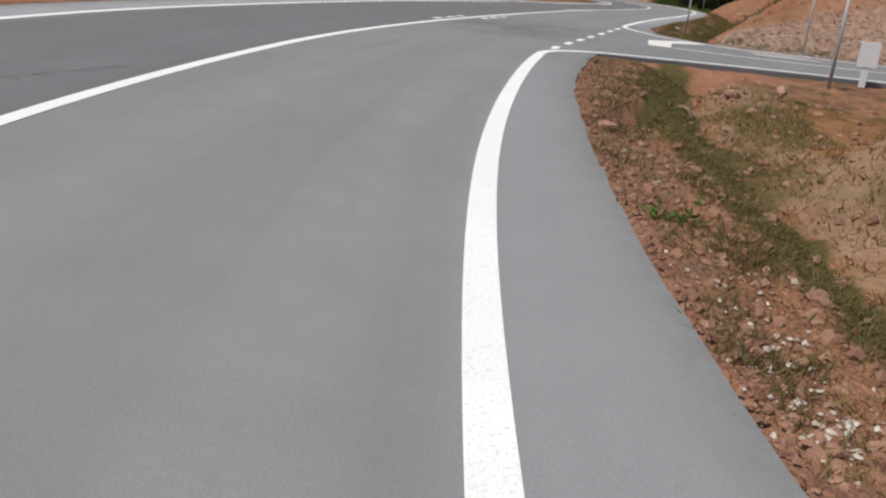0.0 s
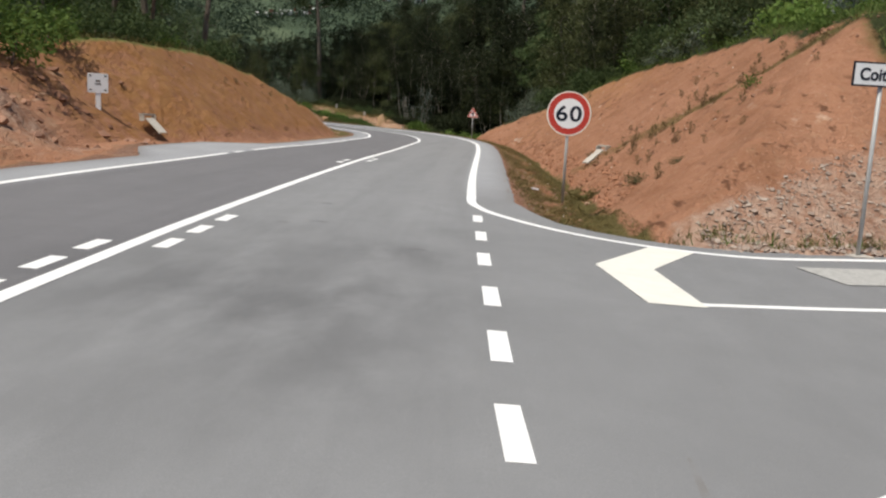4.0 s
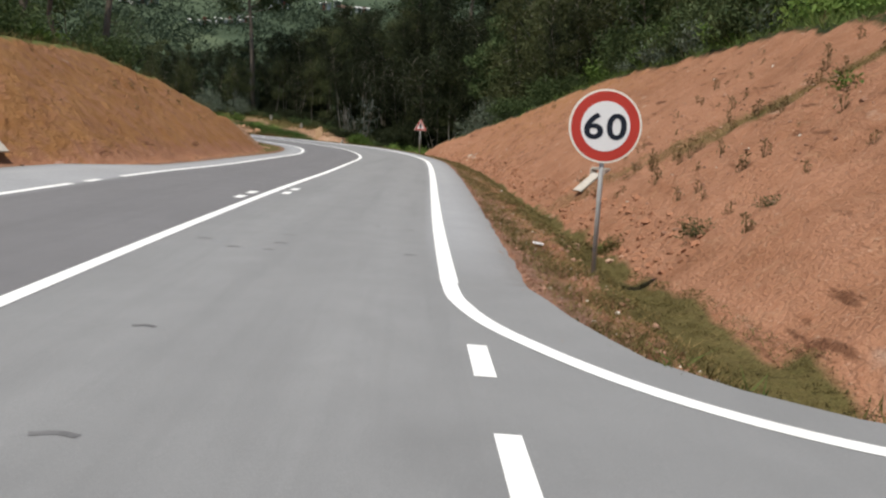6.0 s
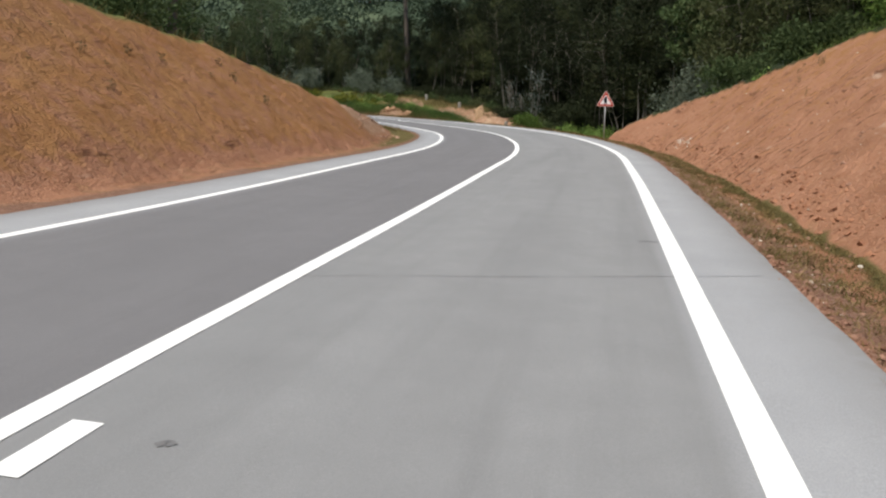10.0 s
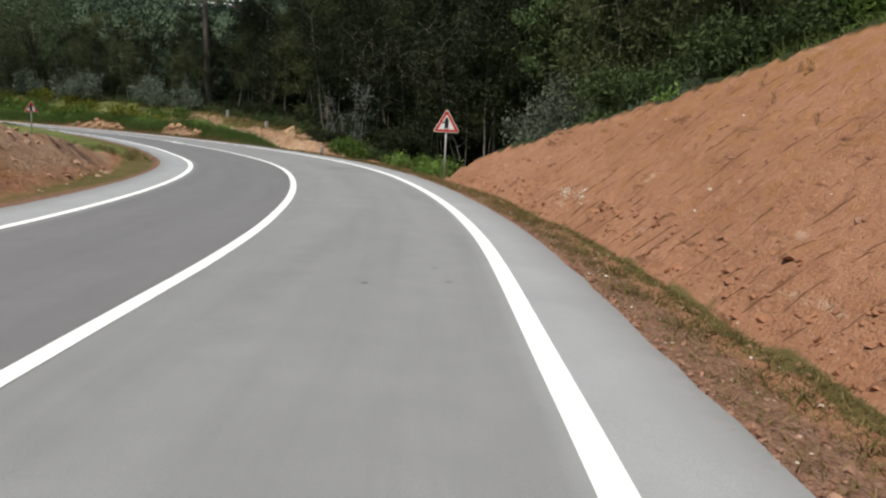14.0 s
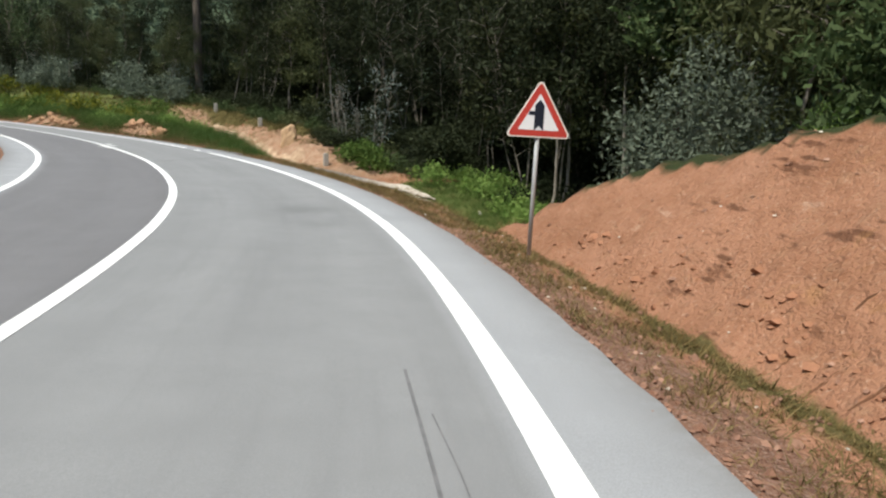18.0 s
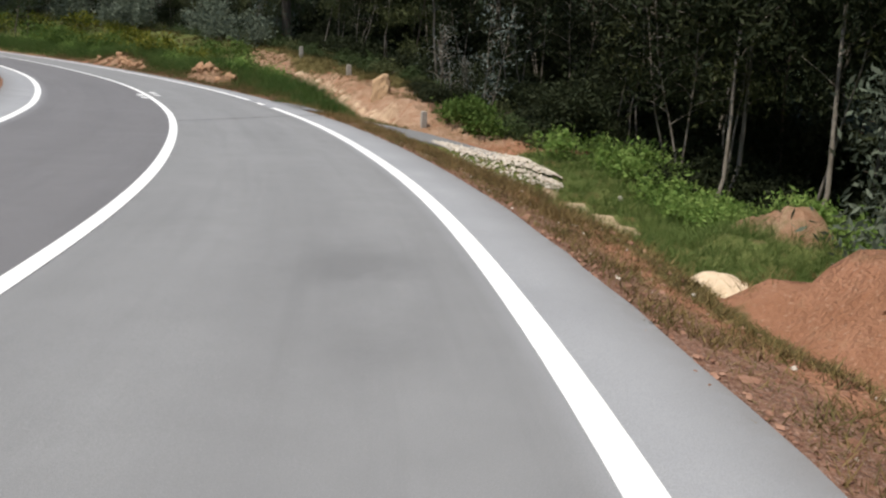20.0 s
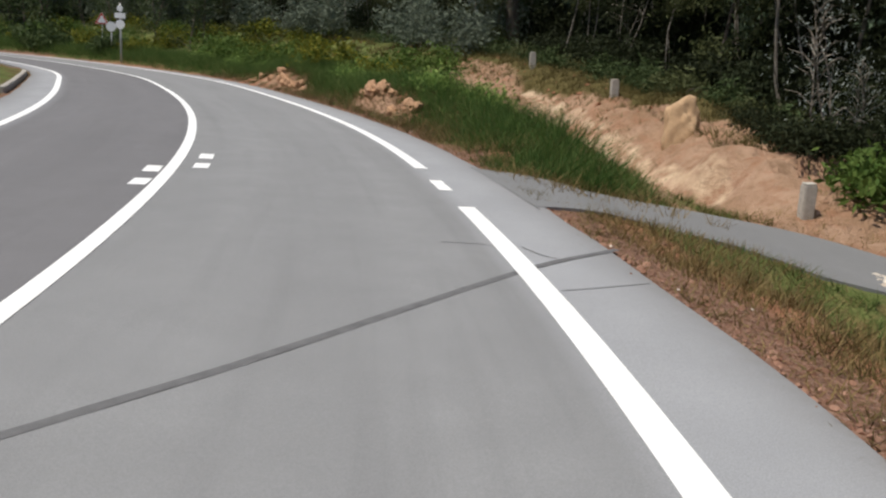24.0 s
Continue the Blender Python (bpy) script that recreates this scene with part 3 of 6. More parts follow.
    mask["turf"] = np.where(d > 0, np.clip((.50 - np.abs(e - 1.50 + .6 * wob)) / .14, 0, 1) * np.interp(yk, [-40,-16,-12,0,4,50,54], [.85,.85,.5,.85,.95,.95,.6]), np.clip(1 - np.abs(f - .8) / .8, 0, 1) * np.interp(yk, [6,14,36,46], [.15,.1,.3,1]))
    mask["grit"] = np.clip(1 - np.abs(e - .3) / .55, 0, 1) * (d > 0) * np.interp(yk, [-20, -10, 2, 18, 30], [.4, .6, .6, .6, 1]) + np.clip(1 - np.abs(f - .3) / .6, 0, 1) * (d < 0) * .7
    mask["turf"] = np.maximum(mask["turf"], near_toe * np.interp(y, [8, 11], [.46, .22]) * np.exp(-((ledge + .05) / .48) ** 2))
    crest = np.clip((surf + right - (surf + nat) + .25) / .3, 0, 1) * (d > EDGE + 2.5)
    crestl = np.clip((left - natl + .15) / .25, 0, 1) * (f > 1.2)
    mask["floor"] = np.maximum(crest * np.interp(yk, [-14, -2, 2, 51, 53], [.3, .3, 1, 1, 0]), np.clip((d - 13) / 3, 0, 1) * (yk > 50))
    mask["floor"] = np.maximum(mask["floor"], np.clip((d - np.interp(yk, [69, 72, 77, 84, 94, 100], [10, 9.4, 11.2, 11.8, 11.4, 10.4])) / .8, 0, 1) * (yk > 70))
    mask["meadow"] = np.where(d > 0, np.clip((e - .9) / .8, 0, 1) * np.clip((yk - 54.2) / 2, 0, 1) * np.where(yk < 69.5, 1, np.clip(1 - np.abs(e - 2.2) / 1.8, 0, 1)), crestl * .9 * np.interp(yk, [35, 39, 52, 56], [1, .1, .1, 1]))
    mask["meadow"] = np.maximum(mask["meadow"], np.clip(1 - np.abs(e - 4.2) / .5, 0, 1) * (yk > 71) * .55)
    mask["meadow"] = np.maximum(mask["meadow"], np.clip((yk - 83) / 7, 0, 1) * np.clip((np.where(d > 0, e, f) - .6) / .5, 0, 1))
    mask["meadow"] = np.maximum(mask["meadow"], np.clip((f - 6) / 4, 0, 1) * np.clip((yk - 50) / 6, 0, 1))
    mask["meadow"] = np.maximum(mask["meadow"], np.clip((f - .5) / .5, 0, 1) * np.clip((yk - 58) / 6, 0, 1))
    mask["turf"] = np.maximum(mask["turf"], np.clip(np.sin(x * 1.7 + y * .6) * np.sin(y * .9 - x * .5) + .15, 0, .4) * (d > 0) * (e > 1.2) * (yk < -13))
    mask["rubble"] = np.clip(1.2 - np.abs(sf - 1.0) / np.interp(x, [4.5, 6, 9], [.8, 1.5, 2.4]), 0, 1) * east * (x > 4.0) * (sf > 0) + np.clip(1 - np.hypot(x + 11.2, y - 4) / 5, 0, 1) * .5
    mask["floor"] = np.where(sf < 5, np.where(east & (sf > 0), 0, mask["floor"]), mask["floor"])
    mask["tan"] = np.clip((yk - 69) / 2, 0, 1) * np.clip((e - 2.4) / .8, 0, 1) * (d > 0) * (.64 + .36 * np.exp(-((e - 4.9) / .5) ** 2))
    mask["tan"] = np.maximum(mask["tan"], .62 * (d > 0) * (yk < -12) * np.clip((e - 2.0) / .25, 0, 1) * np.clip((3.7 - e + .5 * np.sin(y * .9)) / .5, 0, 1))
    mask["tan"] = np.maximum(mask["tan"], .55 * (d < 0) * np.clip((f - 1.3) / .5, 0, 1) * np.clip((7 - f) / 2, 0, 1) * np.interp(yk, [37, 41, 52, 56], [0, 1, 1, 0]))
    mask["tan"] = np.maximum(mask["tan"], np.clip(spoil * 1.6 - .35, 0, .75))
    mask["meadow"] = mask["meadow"] * (1 - np.clip(spoil * 1.5 - .3, 0, .85))
    mask["sand"] = np.zeros(len(x))
    near = (x < 0) & (x > -24) & (y > 63) & (y < 90)
    if near.any():
        for points, half, full in STREAKS:
            q = glide(points, 8)
            gap = np.hypot(x[near, None] - q[None, :, 0], y[near, None] - q[None, :, 1]).min(1)
            mask["sand"][near] = np.maximum(mask["sand"][near], full * np.clip(1.6 - gap / half, 0, 1))
    bare = steps * np.clip((e - .3) / .25, 0, 1) * np.clip((1.25 - e + .25 * np.sin(x * 2.7)) / .3, 0, 1)
    mask["tan"] = np.maximum(mask["tan"], bare)
    mask["meadow"] = mask["meadow"] * (1 - np.clip(bare * 1.3, 0, 1))
    mask["turf"] = np.maximum(mask["turf"], .8 * (d > 0) * np.clip((yk - 74) / 2, 0, 1) * np.clip((98 - yk) / 3, 0, 1) * np.clip((e - 7.3 - .6 * np.sin(y * .7)) / .6, 0, 1))
    mask["ochre"] = np.where(d > 0, np.clip((e - 1.9) / .4, 0, 1) * np.maximum(.9 * (yk < -13), np.interp(yk, [16, 24, 36, 44, 48], [0, .12, .22, .22, 0]) * np.clip(.5 + e / 6, .9, 1.9)), np.clip(f - 1, 0, 1) * np.interp(yk, [8, 14, 40, 48], [.3, .55, .6, .3]))
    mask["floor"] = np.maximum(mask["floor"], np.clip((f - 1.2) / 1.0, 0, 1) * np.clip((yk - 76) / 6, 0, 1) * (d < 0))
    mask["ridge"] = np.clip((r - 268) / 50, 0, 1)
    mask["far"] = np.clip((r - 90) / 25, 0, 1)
    return z.reshape(shape), {n: np.clip(m, 0, 1).reshape(shape) for n, m in mask.items()}, k.reshape(shape), d.reshape(shape)


def height(x, y):
    return float(land(np.array([x]), np.array([y]), True)[0][0])


def graded(lo, hi, step, far, grow=1.16):
    a = list(np.arange(lo, hi, step))
    s, v = step, hi
    while v < far:
        a.append(v)
        s *= grow
        v += s
    a.append(far)
    s, v, b = step, lo, []
    while v > -far:
        s *= grow
        v -= s
        b.append(max(v, -far))
    return np.array(b[::-1] + a)


GX, GY = graded(-26, 13, .24, 2600), graded(-33, 92, .24, 2600)
gx, gy = np.meshgrid(GX, GY)
gz, masks, gk, gd = land(gx, gy)
nx, ny = len(GX), len(GY)
quads = [(j * nx + i, j * nx + i + 1, (j + 1) * nx + i + 1, (j + 1) * nx + i) for j in range(ny - 1) for i in range(nx - 1)]
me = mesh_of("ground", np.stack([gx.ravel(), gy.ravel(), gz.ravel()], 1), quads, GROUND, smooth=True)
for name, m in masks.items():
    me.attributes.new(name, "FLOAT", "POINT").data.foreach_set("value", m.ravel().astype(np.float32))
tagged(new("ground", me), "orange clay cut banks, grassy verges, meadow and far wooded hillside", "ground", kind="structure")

# ---- the road ----


def strip(name, d0, d1, k0, k1, lift, material, parent, label="", thick=0.0, across=2, wheel=None, step=1):
    """A ribbon of the road between two offsets, along the samples k0 to k1."""
    ks = list(range(k0, k1 + 1, step))
    if ks[-1] != k1:
        ks.append(k1)
    lo, hi = np.broadcast_to(d0, len(RL)), np.broadcast_to(d1, len(RL))
    ds = np.linspace(lo[k0], hi[k0], across)
    v, f = [], []
    for k in ks:
        for d in np.linspace(lo[k], hi[k], across):
            p = on_road(k, d)
            v.append((p[0], p[1], p[2] + lift))
    m = len(ds)
    for j in range(len(ks) - 1):
        for i in range(m - 1):
            f.append((j * m + i, j * m + i + 1, (j + 1) * m + i + 1, (j + 1) * m + i))
    if thick:
        n = len(v)
        v += [(a, b, c - thick) for a, b, c in v]
        for j in range(len(ks) - 1):
            f.append((j * m, (j + 1) * m, n + (j + 1) * m, n + j * m))
            a = j * m + m - 1
            f.append((a, n + a, n + a + m, a + m))
        for base, flip in ((0, 1), ((len(ks) - 1) * m, -1)):
            for i in range(m - 1):
                q = (base + i, n + base + i, n + base + i + 1, base + i + 1)
                f.append(q[::flip])
    me = mesh_of(name, v, f, material)
    if len(ks) and across > 3:
        off = np.concatenate([np.linspace(lo[k], hi[k], across) for k in ks])
        run = np.repeat(RS[ks], across)
        outer = np.maximum(off - EW[np.repeat(ks, across)], -off - LE[np.repeat(ks, across)])
        dust = np.clip(1 + outer / .34, 0, 1) ** 1.3
        yy = np.repeat(RY[ks], across)
        pale = (1 - np.clip(np.minimum(-off - .05, off + LW[np.repeat(ks, across)] - .05) / .12, 0, 1)) * np.clip(np.where(off > -3, np.maximum((yy + .2) / 4, np.minimum((-14.5 - yy) / 8, .4)), 1), 0, 1)
        pale = pale * np.clip(.12 - outer / .62, 0, 1) ** .8
        for nm, q in (("off", off), ("run", run), ("dust", dust), ("pale", pale)):
            q = np.concatenate([q, q]) if thick else q
            me.attributes.new(nm, "FLOAT", "POINT").data.foreach_set("value", q.astype(np.float32))
    if wheel is not None:
        w = np.tile(np.exp(-((ds[:, None] - np.array(wheel)[None]) ** 2) / .16).sum(1), len(ks))
        w = np.concatenate([w, w]) if thick else w
        me.attributes.new("wheel", "FLOAT", "POINT").data.foreach_set("value", np.clip(w, 0, 1).astype(np.float32))
        c = np.array(v)
        q = sum(a * np.exp(-((c[:, 0] - x) / rx) ** 2 - ((c[:, 1] - y) / ry) ** 2) for x, y, rx, ry, a in STAINS)
        me.attributes.new("stain", "FLOAT", "POINT").data.foreach_set("value", np.clip(q, 0, 1).astype(np.float32))
    return part(name, me, None, parent, label)


LAST = len(RL) - 1
fray = np.random.RandomState(31)
EWF = EW + np.clip(fray.randn(len(RL)) * .012, -.03, .03)
LEF = LE + np.clip(fray.randn(len(RL)) * .012, -.03, .03)
# old oil and dirt on the asphalt: x, y, half widths, strength
STAINS = [(.4,-6.2,1.1,.7,.9),(1.0,-4.4,.8,.6,.5),(-.4,-9.2,1.6,1.3,.9),(.8,-8.2,.8,.5,.6),(-1.4,-5.2,1.0,.5,.5),(-.3,-11.5,.9,.5,.5),(-1.2,-7.6,1.8,1.5,.6),(.6,-10.4,1.0,.9,.5),(-5.6,52.0,.7,.8,.7),(-4.9,50.3,.5,.6,.5),(-2.2,10,.3,3,.3),(-2.7,30,.25,6,.35)]
road = tagged(new("road"), "grey two-lane asphalt road with white edge and centre lines", "road", kind="structure")
strip("lane", -CW, .04, 0, LAST, 0, ASPHALT, road, "light grey worn asphalt lane", .12, 26, (-.85, -2.45))
strip("lane", -LW - .04, -CW - .002, 0, LAST, 0, ASPHALT_DARK, road, "darker grey asphalt lane", .12, 20, (-4.3, -5.9))
strip("shoulder", .042, EWF, 0, LAST, -.003, ASPHALT, road, "pale smooth asphalt shoulder", .14, 9)
strip("shoulder", -LEF, -LW - .042, 0, LAST, -.003, ASPHALT, road, "pale smooth asphalt shoulder", .14, 9)


def k_near(x, y):
    return int(((RL[:, 0] - x) ** 2 + (RL[:, 1] - y) ** 2).argmin())


LIFT = .005
HALF = np.interp(RY, [-30, -10, 2, 10, 16, 30], [.094, .097, .092, .091, .100, .101])
strip("edge_line", -HALF, HALF, k_near(.88,-0.09), k_near(-14.1,70.0), LIFT, PAINT, road)
strip("edge_line", -HALF, HALF, 0, k_near(2.16,-15.01), LIFT, PAINT, road)
strip("edge_line", -HALF, HALF, k_near(-16.16,72.6), LAST, LIFT, PAINT, road)
strip("centre_line", -CW - .08, -CW + .08, 0, LAST, LIFT, PAINT, road)
LEFT_Y = np.array([on_road(k, -LW[k])[1] for k in range(LAST)])
kl, kr = int(np.abs(LEFT_Y - 6.75).argmin()), int(np.abs(LEFT_Y - 9.4).argmin())
strip("edge_line", -LW - .08, -LW + .08, 0, kl, LIFT, PAINT, road)
strip("edge_line", -LW - .08, -LW + .08, kr, LAST, LIFT, PAINT, road)


def patch(name, outline, material, parent, lift=LIFT, z=None, label=""):
    """A flat painted shape on the road, from its outline in plan."""
    k, d = near_road([p[0] for p in outline], [p[1] for p in outline])
    v = []
    for (x, y), a, b in zip(outline, k, d):
        h = side_z(np.array(x)) if z == "side" else RL[a, 2] - RL[a, 3] * b
        v.append((x, y, float(h) + lift))
    return part(name, mesh_of(name, v, [tuple(range(len(v)))], material), None, parent, label)


def ribbon(name, points, width, material, parent, lift=LIFT, level=None):
    p = np.array(points, float)
    t = np.gradient(p, axis=0)
    t /= np.linalg.norm(t, axis=1)[:, None]
    n = np.stack([-t[:, 1], t[:, 0]], 1) * width / 2
    v, f = [], []
    for a, b in zip(p, n):
        for q in (a - b, a + b):
            v.append((q[0], q[1], level(q[0], q[1]) + lift))
    f = [(2 * i, 2 * i + 2, 2 * i + 3, 2 * i + 1) for i in range(len(p) - 1)]
    return part(name, mesh_of(name, v, f, material), None, parent)


def main_z(x, y):
    k, d = near_road([x], [y])
    return float(RL[k[0], 2] - RL[k[0], 3] * d[0])


def junction_z(x, y):
    """Blend of the main road's tilt and the side road's fall."""
    w = min(1, max(0, (x - 2.2) / 1.6))
    return main_z(x, y) * (1 - w) + float(side_z(np.array(x))) * w


def bar(name, x, y, length, width, parent, material=PAINT, lift=LIFT):
    """A painted dash along the road."""
    t = RT[near_road([x], [y])[0][0]]
    n = np.array([-t[1], t[0]])
    c = np.array([x, y])
    pts = [c + t * a * length / 2 + n * b * width / 2 for a, b in ((-1, 1), (-1, -1), (1, -1), (1, 1))]
    return patch(name, pts, material, parent, lift)


for x, y in ((1.85,-12.58),(1.70,-10.95),(1.60,-9.40),(1.50,-7.85),(1.37,-6.03),(1.27,-4.34),(1.15,-2.62)):
    bar("dash", x, y, .76, .148, road)
km = (kl + kr) // 2
p = on_road(km, -LW[km])
bar("dash", p[0], p[1], .68, .16, road)
bar("dash", -15.13, 71.27, .80, .18, road)
for x, y in ((-3.44,6.93),(-3.46,7.94),(-2.50,8.40),(-2.52,9.42),(-3.0,-9.4),(-3.02,-8.4),(-3.04,-7.45),(-1.8,-6.95),(-1.8,-5.95),(-1.8,-4.93)):
    k, d = near_road([x], [y])
    slip = float((np.array([x, y]) - RL[k[0], :2]) @ RT[k[0]])
    q = on_road(k[0], -CW[k[0]] - .30 if d[0] < -CW[k[0]] else -CW[k[0]] + .30)[:2] + RT[k[0]] * slip
    bar("rumble_dash", q[0], q[1], .56, .16, road)
for x, y in ((-17.65, 68.48), (-18.28, 69.27), (-18.11, 69.97), (-18.70, 70.69)):
    bar("rumble_dash", x, y, .5, .2, road)

# the side road's surface, its lines and the broad painted nose
side_road = tagged(new("side_road"), "grey asphalt side road that joins at a junction", "road", kind="structure")
v, f = [], []
NS = 25
XS = [1.55,1.7,1.85,2.0,2.2,2.4,2.6,2.9,3.2,3.5,3.9,4.3,5,6,7.5,9,12,16,22,30,40]
for x in XS:
    yn = np.interp(x, [p[0] for p in SIDE_NEAR], [p[1] for p in SIDE_NEAR]) - .35
    yf = np.interp(x, [p[0] for p in SIDE_FAR], [p[1] for p in SIDE_FAR]) + .3
    if x < 2.6:
        yn = -13.9
    if x < 7:
        yf = float(np.interp(x, [1.75, 1.95, 2.35, 2.9, 3.6, 4.4, 5.4, 7.0], [.2, -.9, -2.15, -2.75, -3.2, -3.38, -3.2, -2.5]))
    for u in np.linspace(0, 1, NS):
        y = yn + (yf - yn) * u
        xx = float(np.interp(y, RY, RL[:, 0])) - .02 if x < 1.6 else max(x, float(np.interp(y, RY, RL[:, 0])) + .1)
        v.append((xx, y, junction_z(xx, y) + .0015))
f = [(j * NS + i, (j + 1) * NS + i, (j + 1) * NS + i + 1, j * NS + i + 1) for j in range(len(XS) - 1) for i in range(NS - 1)]
n = len(v)
v += [(a, b, c - .2) for a, b, c in v]
f += [(n + b, n + a, a, b) for j in range(len(XS) - 1) for a, b in (((j + 1) * NS, j * NS), (j * NS + NS - 1, (j + 1) * NS + NS - 1))]
me = mesh_of("surface", v, f, ASPHALT)
c = np.array(v)
q = .3 * np.clip((c[:, 0] - 1.9) / 1.5, 0, 1) + sum(a * np.exp(-((c[:, 0] - x) / rx) ** 2 - ((c[:, 1] - y) / ry) ** 2) for x, y, rx, ry, a in STAINS) * (c[:, 0] < 6)
me.attributes.new("stain", "FLOAT", "POINT").data.foreach_set("value", np.clip(q, 0, 1).astype(np.float32))
part("surface", me, None, side_road)
K_IN = k_near(2.1,-15.01)
near_pts = glide([tuple(RL[K_IN - 2, :2]), tuple(RL[K_IN, :2]), (1.99,-13.8),(2.2,-12.95),(2.85,-11.85),(4.4,-10.6),(7.3,-8.9),(12,-6.6),(22,-1.8),(40,6.4)], 8)
ribbon("edge_line", near_pts, .182, PAINT, side_road, .0065, junction_z)
K_BEND = k_near(.86,-0.09)
far_pts = glide([tuple(RL[K_BEND + 1, :2] - RN[K_BEND] * .008), tuple(RL[K_BEND, :2] - RN[K_BEND] * .008), (1.02,-0.85),(1.40,-1.85),(2.3,-3.04),(3.5,-3.74),(4.9,-3.88),(6.4,-3.25),(8,-2.5),(12,-.7),(22,4.1),(40,12.6)], 8)
ribbon("edge_line", far_pts, .165, PAINT, side_road, .0065, junction_z)
ribbon("centre_line", glide([(3.40,-7.3),(5.7,-6.55),(9,-5.0),(14,-2.8),(24,1.5),(40,9.5)], 6), .12, PAINT, side_road, .0065, junction_z)


def flat(name, outline, material, parent, lift):
    v = [(x, y, junction_z(x, y) + lift) for x, y in outline]
    return part(name, mesh_of(name, v, [tuple(range(len(v)))], material), None, parent)


flat("painted_nose", [(2.64,-5.61),(3.31,-5.58),(4.12,-3.95),(3.54,-3.82)], PAINT_WARM, side_road, .008)
flat("painted_nose", [(2.64,-5.61),(2.95,-7.45),(3.51,-7.39),(3.31,-5.58)], PAINT_WARM, side_road, .008)
flat("faded_arrow", [(5.3,-4.4),(5.55,-5.4),(6.6,-4.95),(7.5,-4.3),(6.6,-3.9)], PAINT_OLD, side_road, .012)
DRAIN_R = (4.72, 13.25, .66)
DRAIN_L = (-10.75, 11.9, .98)
CHALK = [(1.86, 43.15), (2.12, 42.05)]

# ---- the paved track at the far bend ----
track = tagged(new("track"), "narrow grey asphalt track that leaves the road downhill", "track", kind="structure")
tp = glide(TRACK_LINE, 6)
tt = np.gradient(tp[:, :2], axis=0)
tt /= np.linalg.norm(tt, axis=1)[:, None]
v = np.array([(a[0] - b[1] * s * a[3], a[1] + b[0] * s * a[3]) for a, b in zip(tp, tt) for s in (-1, -.5, 0, .5, 1)])
kv, dv = near_road(v[:, 0], v[:, 1])
v += RN[kv] * np.clip(EW[kv] - .12 - dv, 0, None)[:, None]
v = [(*q, z + .005) for q, z in zip(v, track_z(v[:, 0], v[:, 1], *near_road(v[:, 0], v[:, 1]))[0])]
f = [(5 * i + j, 5 * i + 5 + j, 5 * i + 6 + j, 5 * i + 1 + j) for i in range(len(tp) - 1) for j in range(4)]
n = len(v)
v += [(a, b, c - .45) for a, b, c in v]
f = [q[::-1] for q in f]
for i in range(len(tp) - 1):
    f += [(5 * i, 5 * i + 5, n + 5 * i + 5, n + 5 * i), (5 * i + 4, n + 5 * i + 4, n + 5 * i + 9, 5 * i + 9)]
part("surface", mesh_of("surface", v, f, ASPHALT_TRACK), None, track)

# joints, tyre marks and stains on the asphalt
def scribble(name, pts, width, material, lift=.003):
    ribbon(name, glide([(p[0], p[1]) for p in pts], 8), width, material, road, lift, main_z)


scribble("tar_joint", [(-13.42,62.6),(-13.12,64.0),(-12.93,65.0),(-12.65,66.9),(-12.44,68.1),(-12.12,69.1)], .075, TAR_JOINT)
scribble("tar_joint", [(-3.03,12.84),(-2.12,13.27),(-1.18,13.63),(.3,14.29),(1.09,14.64)], .009, TAR)
scribble("crack", [(-13.52,68.2),(-13.2,68.38),(-13.0,68.36)], .014, TAR)
scribble("crack", [(-12.86,68.55),(-12.62,68.38),(-12.44,68.33)], .014, TAR)
scribble("tyre_mark", [(-1.95,39.95),(-2.17,41.1),(-2.56,42.9)], .022, TAR)
scribble("tyre_mark", [(-1.90,40.4),(-2.06,41.2),(-2.3,42.1)], .010, TAR)
scribble("crack", [(-12.06,67.35),(-11.8,67.7),(-11.56,68.05)], .012, TAR)
for q in range(9):
    yy = -24.35 + .17 * q
    scribble("tyre_mark", [(-.16 + .03 * (q % 3), yy), (-.05 - .02 * (q % 2), yy + .10), (.05, yy + .05)], .028, TAR)
for x, y, l in ((-2.04,1.58,.16),(-1.58,1.15,.14),(-1.16,1.71,.14),(-1.18,1.16,.10),(.43,1.61,.16),(-1.19,2.44,.14),(-.2,4.07,.08),(-1.22,3.73,.06),(.31,3.9,.08),(.03,6.82,.16),(.07,7.19,.08),(-3.48,8.66,.1),(-.87,-4.47,.22),(-1.2,-2.52,.16),(.06,16.24,.22),(-2.06,9.59,.07),(.61,-5.85,.2),(-1.26,-4.82,.14),(-.92,29.93,.07),(-1.79,29.6,.05),(-1.12,30.76,.05),(-1.59,22.82,.05),(-2.09,23.14,.18),(-.59,22.44,.1),(-3.06,37.35,.05),(-2.86,37.3,.05),(-1.76,37.27,.05)):
    scribble("tar_spot", [(x - l / 2, y - .02), (x, y + .02), (x + l / 2, y)], .05, TAR)

# ---- scattered ground cover ----
rnd = np.random.RandomState(5)


def scatter(n, k0, k1, d0, d1, keep=None):
    """Random places beside the road between two samples and two offsets, with ground heights."""
    k = rnd.randint(k0, k1, n)
    u = rnd.rand(n)
    d = d0 + (d1 - d0) * rnd.rand(n)
    p = RL[k, :2] * (1 - u[:, None]) + RL[k + 1, :2] * u[:, None] + RN[k] * d[:, None]
    if keep is not None:
        m = keep(p[:, 0], p[:, 1], d)
        p, d = p[m], d[m]
    z, mask, kk, dd = land(p[:, 0], p[:, 1])
    return np.column_stack([p, z]), dd, kk, mask


